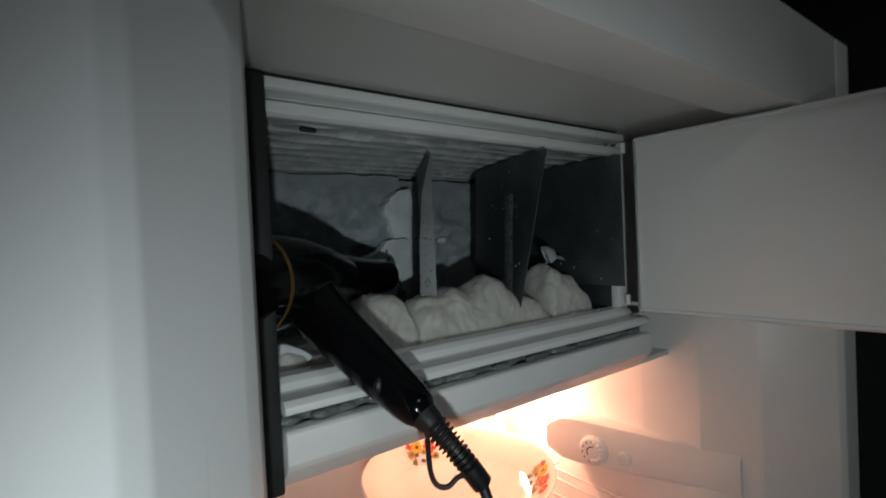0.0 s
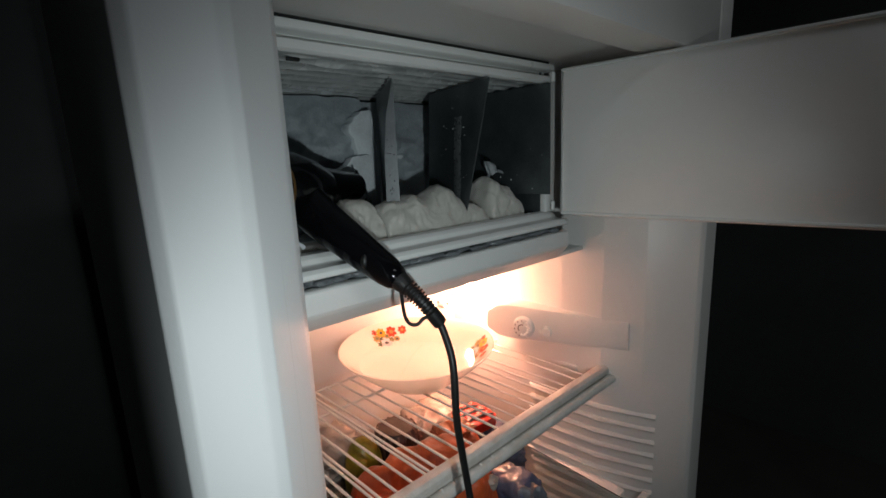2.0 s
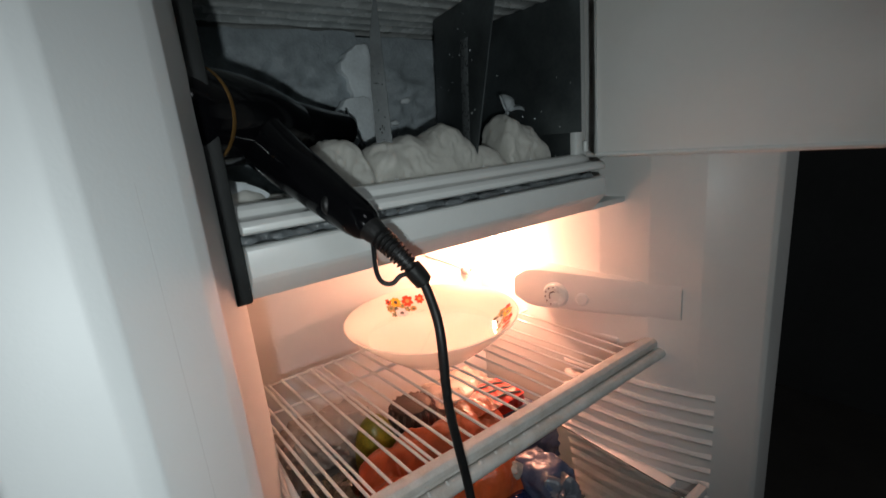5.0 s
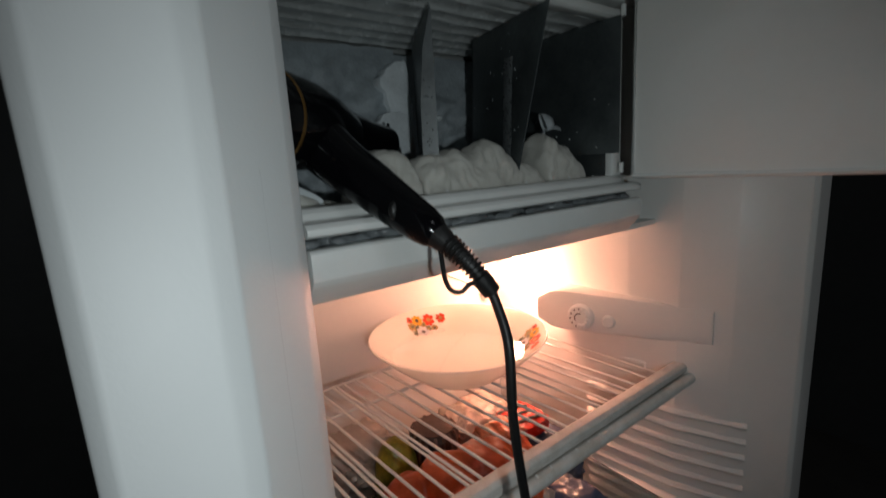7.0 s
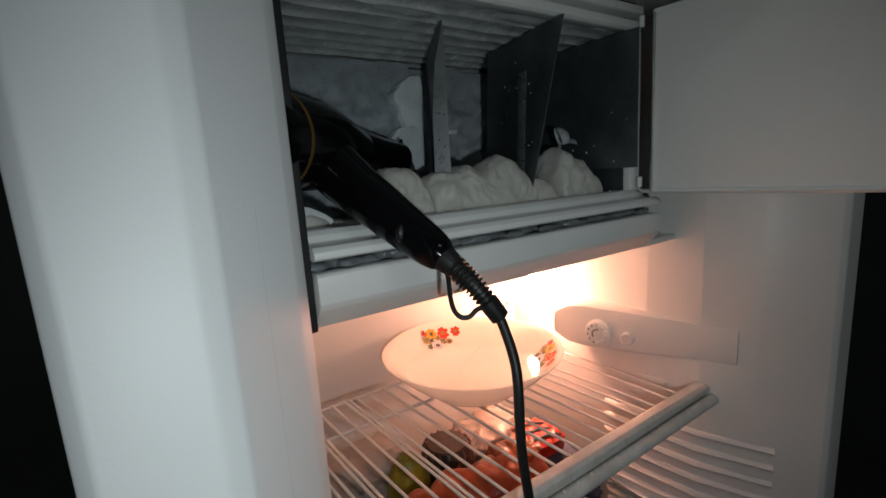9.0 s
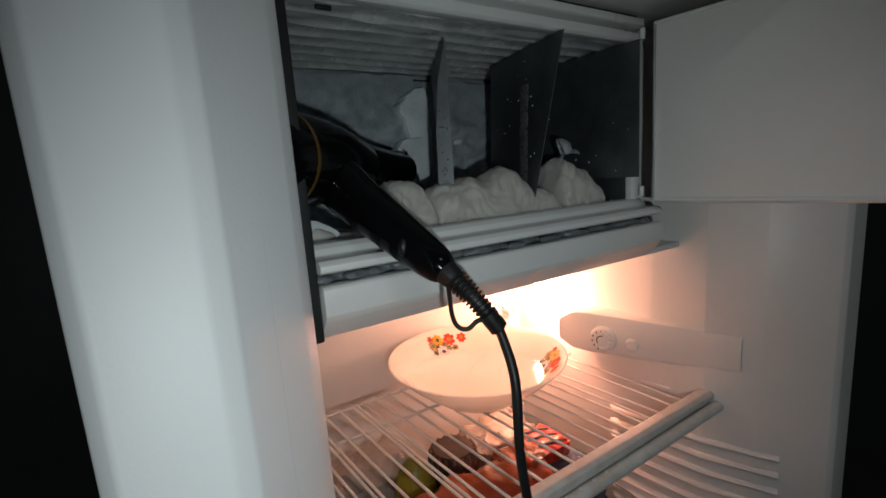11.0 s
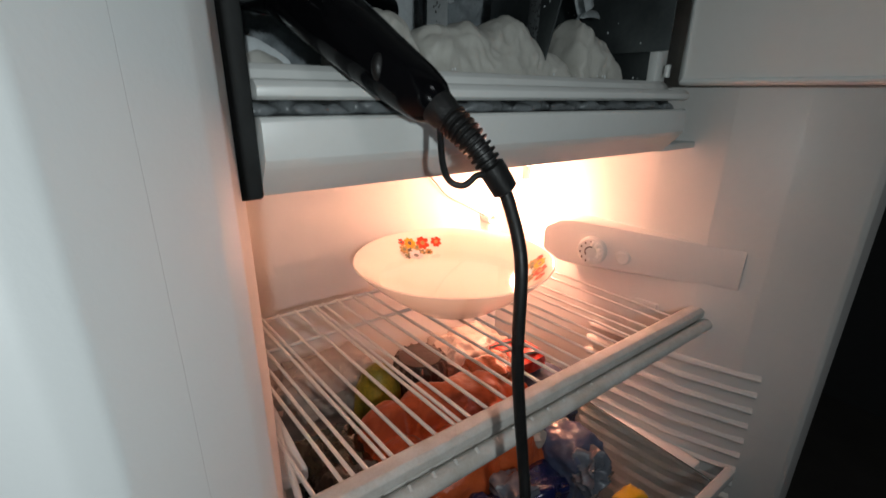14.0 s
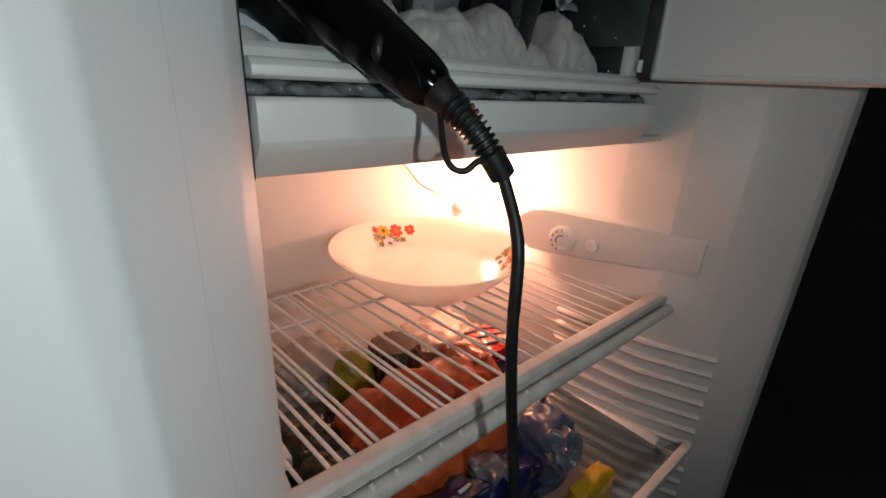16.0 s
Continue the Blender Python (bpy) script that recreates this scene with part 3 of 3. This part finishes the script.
for x in (0.072, 0.092, 0.101, 0.111, 0.126, 0.132, 0.150, 0.171, 0.190, 0.196, 0.206, 0.225, 0.247, 0.267, 0.290, 0.314, 0.332, 0.351, 0.374, 0.394, 0.412, 0.436, 0.452, 0.471, 0.500, 0.522):
    ob = new("wire", rod)
    ob.matrix_local = pose(x - 0.002, 0, SHELF + 0.001, 0, 0, 4.5 if x < 0.48 else 2.0)
    ob.parent = shelf
nub = mesh_of(tube([(0, -0.0415, -0.0150), (0, -0.0455, -0.0105), (0, -0.0480, -0.0130)], 0.0016, 8), "wire_end", WIRE)
for k in range(22):
    ob = new("wire_end", nub)
    ob.location = (0.092 + 0.0208 * k, 0, SHELF)
    ob.parent = shelf
for x, s in ((0.062, 1), (0.571, -1)):
    part("side_bar", tube([(x, -0.034, SHELF), (x + 0.010 * s, 0.06, SHELF), (x + 0.022 * s, 0.246, SHELF)], 0.0024, 10), WIRE, shelf)
for x, y in ((0.068, 0.10), (0.566, 0.10)):
    part("shelf_support", box(x - 0.012, x + 0.012, y - 0.09, y + 0.09, SHELF - 0.020, SHELF - 0.0075, 0.003), PLASTIC, fridge)

# ---- bowl of water ----
BX, BY, BZ = 0.333, 0.169, SHELF + 0.0028
OUT = [(0.0, 0.002), (0.060, 0.002), (0.062, 0.0), (0.067, 0.0), (0.070, 0.003), (0.090, 0.017), (0.108, 0.032), (0.122, 0.045), (0.1305, 0.0535), (0.1325, 0.0562)]
INN = [(0.1310, 0.0572), (0.1285, 0.0560), (0.119, 0.0475), (0.105, 0.035), (0.087, 0.020), (0.066, 0.0062), (0.0, 0.0050)]
OUT, INN = [(r * 0.96, h) for r, h in OUT], [(r * 0.96, h) for r, h in INN]
bowl = thing("bowl", lathe(OUT + INN, (BX, BY, BZ), 96), CERAMIC, "cream glass bowl with flower decals, holding melt water", "bowl")


def inner(r):
    pts = sorted(INN)
    return float(np.interp(r, [p[0] for p in pts], [p[1] for p in pts]))


PETAL = {
    "white": material("white_petal", (0.62, 0.62, 0.64), 0.5, spec=0.1, spread=0.08, scale=200),
    "red": material("red_petal", (0.62, 0.06, 0.025), 0.5, spec=0.1, spread=0.1, scale=200),
    "yellow": material("yellow_petal", (0.72, 0.38, 0.03), 0.5, spec=0.1, spread=0.1, scale=200),
    "tan": material("tan_petal", (0.40, 0.26, 0.10), 0.5, spec=0.1, spread=0.1, scale=200),
    "dark": material("dark_centre", (0.05, 0.035, 0.03), 0.4, spread=0.1, scale=200),
    "leaf": material("olive_leaf", (0.13, 0.13, 0.05), 0.4, spread=0.1, scale=200),
}


def outward(ob):
    """Turns a decal's faces away from the bowl's wall."""
    p = ob.data.polygons[0]
    way = Vector((p.center.x - BX, p.center.y - BY, -0.03))
    if p.normal.dot(way) > 0:
        ob.data.flip_normals()
    return ob


def decal(az, r, size, petals, colour, centre, seed=0):
    """One flat flower fired onto the bowl's wall at an azimuth and radius."""
    rng = random.Random(seed)

    def place(u, v):
        rr = r + v * 0.8
        a = az + u / r
        h = inner(rr) + 0.00055
        rr = rr - 0.0004
        return Vector((BX + rr * math.cos(a), BY + rr * math.sin(a), BZ + h))

    def disc(bm, cu, cv, ru, rv, turn, n=9):
        mid = bm.verts.new(place(cu, cv))
        ring = []
        for k in range(n):
            a = 2 * math.pi * k / n
            u, v = ru * math.cos(a), rv * math.sin(a)
            ring.append(bm.verts.new(place(cu + u * math.cos(turn) - v * math.sin(turn), cv + u * math.sin(turn) + v * math.cos(turn))))
        for k in range(n):
            bm.faces.new((mid, ring[k], ring[(k + 1) % n]))
    bm = bmesh.new()
    for k in range(petals):
        a = 2 * math.pi * k / petals + rng.uniform(-0.15, 0.15)
        disc(bm, 0.62 * size * math.cos(a), 0.62 * size * math.sin(a), 0.42 * size, 0.32 * size, a)
    outward(part("flower_decal", bm, PETAL[colour], bowl, colour + " printed flower"))
    bm = bmesh.new()
    disc(bm, 0, 0, 0.36 * size, 0.36 * size, 0)
    for v in bm.verts:
        v.co.z += 0.0003
    return outward(part("flower_centre", bm, PETAL[centre], bowl))


def bouquet(az, r, turn, seed=0):
    """A spray of printed flowers; offsets run along the rim and up the wall."""
    for k, (du, dv, size, n, c, m) in enumerate(((0.0, -0.007, 0.0100, 8, "white", "dark"), (-0.016, 0.006, 0.0092, 7, "red", "tan"), (0.001, 0.008, 0.0082, 8, "yellow", "dark"),
                                                 (0.012, 0.003, 0.0070, 7, "tan", "leaf"), (-0.011, -0.004, 0.0055, 6, "leaf", "tan"), (-0.021, -0.005, 0.0055, 8, "tan", "dark"),
                                                 (-0.034, 0.006, 0.0074, 7, "red", "tan"), (0.011, 0.011, 0.0050, 6, "red", "dark"), (0.012, -0.006, 0.0058, 6, "leaf", "dark"), (0.006, 0.001, 0.0060, 5, "leaf", "dark"), (-0.006, 0.002, 0.0060, 6, "tan", "leaf"))):
        decal(az + turn * (du * 1.12 + 0.003) / r, r - 0.001 + dv * 1.15, size * 1.12, n, c, m, seed + k)


bouquet(radians(87), 0.1015, 1, seed=1)
bouquet(radians(-36), 0.1045, 1, seed=20)
WR = 0.0955
water = thing("water", lathe([(0, 0.0038), (0.0634, 0.0048), (0.0845, 0.0192), (WR + 0.0003, 0.0289), (WR + 0.0008, 0.0303), (0, 0.0303)], (BX, BY, BZ), 72), WATER, "clear melt water standing in the bowl", "water")
water.visible_shadow = False

# ---- hair dryer lying in the freezer with its handle out ----
dryer = root("hair_dryer", "glossy black hair dryer lying on the freezer's sill, handle hanging out", "hair dryer")
A0, A1 = Vector((0.0507, 0.0153, 1.2372)), Vector((0.2239, 0.1418, 1.2247))


def along(t):
    return A0.lerp(A1, t)


part("barrel", tube([along(t) for t in (-0.10, -0.085, -0.04, 0.0, 0.12, 0.26, 0.40, 0.52, 0.60, 0.62)], [0.026, 0.031, 0.0345, 0.0355, 0.036, 0.035, 0.0305, 0.0245, 0.0205, 0.019], 36), BLACK, dryer, "glossy black barrel")
part("trim_ring", tube([along(t) for t in (0.040, 0.043, 0.053, 0.056)], [0.0358, 0.0363, 0.0363, 0.0358], 36), COPPER, dryer, "dull amber trim ring")
part("nozzle", tube([along(t) for t in (0.56, 0.62, 0.72, 0.84, 0.96, 1.0, 1.0, 0.97)], [0.0225, 0.0220, 0.0205, 0.0190, 0.0185, 0.0180, 0.0150, 0.013], 30), BLACK, dryer, "tapered black nozzle")
GRIP = [(0.0954, 0.0518, 1.2397), (0.1041, 0.0328, 1.2192), (0.1135, 0.0118, 1.2010), (0.1228, -0.0109, 1.1851), (0.1310, -0.0313, 1.1705), (0.1392, -0.0534, 1.1563), (0.1436, -0.0655, 1.1483)]
part("handle", tube(smooth_path(GRIP, 5), [float(np.interp(k, [0, 5, 10, 15, 20, 25, 28, 30], [0.0245, 0.0222, 0.0200, 0.0183, 0.0166, 0.0142, 0.0120, 0.0088])) for k in range(31)], 30), BLACK, dryer, "glossy black curved handle")
part("switch", lump([(0.1216, -0.0443, 1.1676, 0.0045, 0.0035, 0.007)], 0.05, 60, 3), CORD, dryer, "small sliding switch")
BEND = smooth_path([(0.1427, -0.0645, 1.1493), (0.1475, -0.0765, 1.1400), (0.1520, -0.0850, 1.1313), (0.1582, -0.0905, 1.1203), (0.1648, -0.0945, 1.1088)], 8)


def bent(t):
    s = max(0.0, min(0.9999, t)) * (len(BEND) - 1)
    return BEND[int(s)].lerp(BEND[int(s) + 1], s - int(s))


part("strain_relief", tube([bent(t) for t in (0, 0.1, 0.2, 0.4, 0.6, 0.75)], [0.0095, 0.0085, 0.0060, 0.0056, 0.0052, 0.0045], 16), CORD, dryer, "ribbed black strain relief")
for k in range(9):
    c, d = bent(0.17 + 0.062 * k), bent(0.20 + 0.062 * k) - bent(0.14 + 0.062 * k)
    part("relief_ring", tube([c + d * q for q in (-0.28, -0.16, 0.16, 0.28)], [0.0060, 0.0085 - 0.0002 * k, 0.0085 - 0.0002 * k, 0.0060], 18), CORD, dryer)
part("sleeve", tube([bent(t) for t in (0.71, 0.73, 0.82, 0.9, 0.98, 1.0)], [0.0055, 0.0070, 0.0069, 0.0068, 0.0067, 0.0050], 18), CORD, dryer)
part("hanging_loop", tube(smooth_path([(0.1415, -0.0670, 1.1423), (0.1410, -0.0695, 1.1376), (0.1360, -0.0795, 1.1222), (0.1368, -0.0850, 1.1150), (0.1425, -0.0885, 1.1133), (0.1485, -0.0905, 1.1177), (0.1550, -0.0920, 1.1180)]), 0.0017, 10), CORD, dryer, "thin hanging loop")
part("cord", tube(smooth_path([(0.1636, -0.0938, 1.1111), (0.1648, -0.0985, 1.1006), (0.1646, -0.1060, 1.0848), (0.1630, -0.1110, 1.0675), (0.1620, -0.1134, 1.0244), (0.1669, -0.1136, 0.9855), (0.1720, -0.1150, 0.9461), (0.1710, -0.1200, 0.9225), (0.1680, -0.1280, 0.8719), (0.1580, -0.1400, 0.8000), (0.1450, -0.1550, 0.7000), (0.1500, -0.1900, 0.5000), (0.1600, -0.2600, 0.2500), (0.1600, -0.3400, 0.0300), (0.1000, -0.4500, 0.0040), (-0.2000, -0.6000, 0.0040)]), 0.0035, 12), CORD, dryer, "black power cord")

# ---- lower shelf and the food under the wire shelf ----
LOW = 0.700
low = root("glass_shelf", "flat glass lower shelf loaded with packed food", "shelf")
part("pane", box(0.092, 0.540, -0.105, 0.290, LOW - 0.006, LOW, 0.001), CLEAR, low)
part("edge_strip", box(0.055, 0.575, -0.118, -0.106, LOW - 0.010, LOW + 0.003, 0.002), PLASTIC, low, "white front edge strip")
for x in (0.080, 0.556):
    part("pane_ledge", box(x - 0.012, x + 0.012, -0.08, 0.285, LOW - 0.018, LOW - 0.0065, 0.003), PLASTIC, fridge)

MEAT = material("raw_orange_meat", (0.66, 0.13, 0.035), 0.34, spread=0.1, scale=26, second=(0.50, 0.085, 0.025), bump=0.8, bump_scale=60, dist=0.004, coat=0.25, sss=0.15)
GREEN = material("green_vegetable", (0.42, 0.33, 0.02), 0.35, spread=0.15, scale=30, second=(0.08, 0.11, 0.02), bump=0.2, bump_scale=120)
BROWN = material("dark_brown_cake", (0.085, 0.050, 0.036), 0.5, spread=0.2, scale=45, bump=0.5, bump_scale=120)
TAN = material("pale_brown_rib", (0.20, 0.13, 0.10), 0.45, spread=0.15, scale=60, bump=0.2)
REDPACK = material("red_wrapper", (0.82, 0.03, 0.008), 0.25, spread=0.08, scale=30, bump=0.3, bump_scale=60, coat=0.5)
BAGBLUE = material("blue_grey_film_bag", (0.06, 0.075, 0.14), 0.22, spread=0.12, scale=24, second=(0.12, 0.14, 0.20), bump=0.5, bump_scale=55, coat=0.15)
NAVY = material("navy_wrapper", (0.012, 0.018, 0.09), 0.2, spread=0.15, scale=30, bump=0.6, bump_scale=50, coat=0.7)
YELLOW = material("yellow_wrapper", (0.70, 0.42, 0.02), 0.3, spread=0.1, scale=30, bump=0.4, bump_scale=60)
SMOKE = material("dark_green_bag", (0.035, 0.045, 0.025), 0.25, spread=0.2, scale=24, bump=0.6, bump_scale=60, coat=0.6)
FILM = material("pale_food_film", (0.50, 0.42, 0.36), 0.3, spread=0.06, scale=26, bump=0.5, bump_scale=70, coat=0.2)
WRAP = material("glossy_orange_film", (0.62, 0.13, 0.04), 0.12, spread=0.1, scale=26, bump=0.9, bump_scale=90, dist=0.005, coat=1.0)
CLEARFILM = material("bunched_clear_film", (0.17, 0.185, 0.22), 0.22, spread=0.15, scale=40, bump=0.8, bump_scale=80, coat=0.8)
BAR = material("white_print", (0.7, 0.7, 0.7), 0.4, spread=0.03, scale=60)


def crumpled(x0, x1, y0, y1, z0, z1, puff, seed, cuts=24):
    """A soft pillow-shaped pack with creases."""
    bm = box(x0, x1, y0, y1, z0, z1, 0)
    bmesh.ops.subdivide_edges(bm, edges=bm.edges[:], cuts=cuts, use_grid_fill=True)
    c, h = Vector(((x0 + x1) / 2, (y0 + y1) / 2, (z0 + z1) / 2)), Vector(((x1 - x0) / 2, (y1 - y0) / 2, (z1 - z0) / 2))
    for v in bm.verts:
        q = Vector(((v.co.x - c.x) / h.x, (v.co.y - c.y) / h.y, (v.co.z - c.z) / h.z))
        pinch = 1 - 0.30 * max(abs(q.x), abs(q.y)) ** 4
        round_ = 1 - 0.10 * (q.x ** 2 * q.y ** 2)
        n = v.co * 30 + Vector((seed, seed, 0))
        crease = 1.4 * abs(noise.noise(n)) + 0.8 * abs(noise.noise(n * 2.3)) + 0.15 * abs(noise.noise(n * 5.1))
        s = puff * (0.9 - 1.6 * crease)
        v.co = Vector((c.x + q.x * h.x * round_ + q.x * s, c.y + q.y * h.y * round_ + q.y * s, max(LOW + 0.0005, c.z + q.z * h.z * pinch + max(0, q.z) * s)))
    return bm


pack = melted(thing("meat_pack", lump([(0.200, 0.105, 0.770, 0.042, 0.042, 0.058), (0.245, 0.095, 0.775, 0.055, 0.050, 0.062), (0.300, 0.085, 0.775, 0.055, 0.050, 0.064), (0.345, 0.090, 0.775, 0.045, 0.045, 0.060), (0.190, 0.055, 0.765, 0.040, 0.050, 0.056), (0.245, 0.035, 0.765, 0.060, 0.045, 0.060), (0.305, 0.030, 0.765, 0.055, 0.04, 0.062)], 0.14, 38, 5, LOW + 0.0005, 2.0), MEAT, "shiny film-wrapped pack of orange raw meat", "meat pack"), 0.003, 8)
part("wrap_fold", crumpled(0.315, 0.372, 0.075, 0.120, LOW + 0.105, LOW + 0.137, 0.006, 3.0, 16), WRAP, pack, "glossy folded film")
meatbag = thing("meat_bag", crumpled(0.190, 0.335, 0.002, 0.046, LOW + 0.0005, LOW + 0.100, 0.004, 11.0), MEAT, "crumpled film bag of orange meat", "meat bag")
part("bag_knot", lump([(0.328, 0.004, 0.796, 0.012, 0.008, 0.010)], 0.5, 120, 3), FILM, meatbag, "twisted film knot")
thing("mango", lump([(0.226, 0.186, 0.768, 0.032, 0.030, 0.062)], 0.06, 20, 4, LOW + 0.0005, 1.0), GREEN, "green and yellow fruit", "fruit")
cake = root("ribbed_cup", "dark brown ribbed food cup lying upside down", "cup")
CUP = Matrix.Translation((0.292, 0.186, LOW + 0.0005))
part("cup_body", lathe([(0, 0.0), (0.034, 0.0), (0.036, 0.10), (0.0345, 0.112), (0.029, 0.119), (0, 0.120)], CUP.translation, 40), BROWN, cake)
for k in range(18):
    a = 2 * math.pi * k / 18
    part("rib", tube([CUP @ Vector((r * math.cos(a), r * math.sin(a), h)) for r, h in ((0.0345, 0.002), (0.0365, 0.100), (0.0350, 0.1115), (0.0315, 0.1175))], 0.0024, 6), TAN, cake, "paler brown rib" if k == 0 else "")
thing("film_pack", crumpled(0.345, 0.470, 0.185, 0.270, LOW + 0.0005, LOW + 0.092, 0.005, 5.0), FILM, "pale film-wrapped food pack", "food pack")
thing("film_pack", crumpled(0.105, 0.245, 0.205, 0.285, LOW + 0.0005, LOW + 0.120, 0.006, 8.0), FILM, "pale translucent bag of food by the back wall", "food pack")
candy = root("red_pack", "shiny red wrapper with dark stripes", "packet")
part("wrapper", crumpled(0.375, 0.436, 0.085, 0.150, LOW + 0.1000, LOW + 0.124, 0.002, 14.0), REDPACK, candy)
for y in (0.100, 0.118, 0.136):
    part("stripe", tube(smooth_path([(0.380, y + 0.006, LOW + 0.1225), (0.396, y, LOW + 0.1255), (0.412, y - 0.003, LOW + 0.1255), (0.430, y - 0.008, LOW + 0.1225)]), 0.0030, 8, flat=0.35), NEAR_BLACK, candy, "dark stripe")
thing("blue_carton", crumpled(0.350, 0.470, 0.045, 0.150, LOW + 0.0005, LOW + 0.095, 0.003, 17.0), BAGBLUE, "flat blue-grey film pack under a red packet", "food pack")
bag = thing("plastic_bag", crumpled(0.334, 0.388, -0.048, 0.022, LOW + 0.0005, LOW + 0.104, 0.0025, 21.0, 30), BAGBLUE, "crumpled blue-grey plastic bag with a knot", "plastic bag")
part("print", box(0.346, 0.350, -0.0570, -0.0550, LOW + 0.050, LOW + 0.075, 0.0005), NAVY, bag)
part("print", box(0.366, 0.370, -0.0570, -0.0550, LOW + 0.045, LOW + 0.068, 0.0005), NAVY, bag)
part("crumpled_top", crumpled(0.340, 0.372, -0.064, -0.040, LOW + 0.060, LOW + 0.100, 0.010, 23.0, 18), CLEARFILM, bag, "bunched clear film")
navy = thing("navy_pack", crumpled(0.140, 0.330, -0.050, 0.002, LOW + 0.0005, LOW + 0.084, 0.004, 25.0), NAVY, "dark blue glossy food wrapper with white print", "packet")
part("clear_corner", crumpled(0.250, 0.285, -0.040, -0.005, LOW + 0.066, LOW + 0.092, 0.006, 27.0, 14), CLEARFILM, navy, "crumpled clear film corner")
part("print", box(0.222, 0.238, -0.026, -0.022, LOW + 0.0840, LOW + 0.0860, 0.0005), BAR, navy)
yel = thing("yellow_pack", crumpled(0.345, 0.410, -0.092, -0.068, LOW + 0.0005, LOW + 0.052, 0.0012, 29.0), YELLOW, "small yellow wrapper with dark print", "packet")
part("print", box(0.352, 0.362, -0.0965, -0.0945, LOW + 0.030, LOW + 0.036, 0.0005), NEAR_BLACK, yel)
thing("dark_bag", crumpled(0.098, 0.165, 0.010, 0.150, LOW + 0.0005, LOW + 0.110, 0.008, 33.0), SMOKE, "dark green glossy bag of vegetables", "plastic bag")
thing("dark_bag", crumpled(0.095, 0.180, -0.045, 0.005, LOW + 0.0005, LOW + 0.085, 0.008, 37.0), SMOKE, "dark crumpled bag at the shelf's front", "plastic bag")
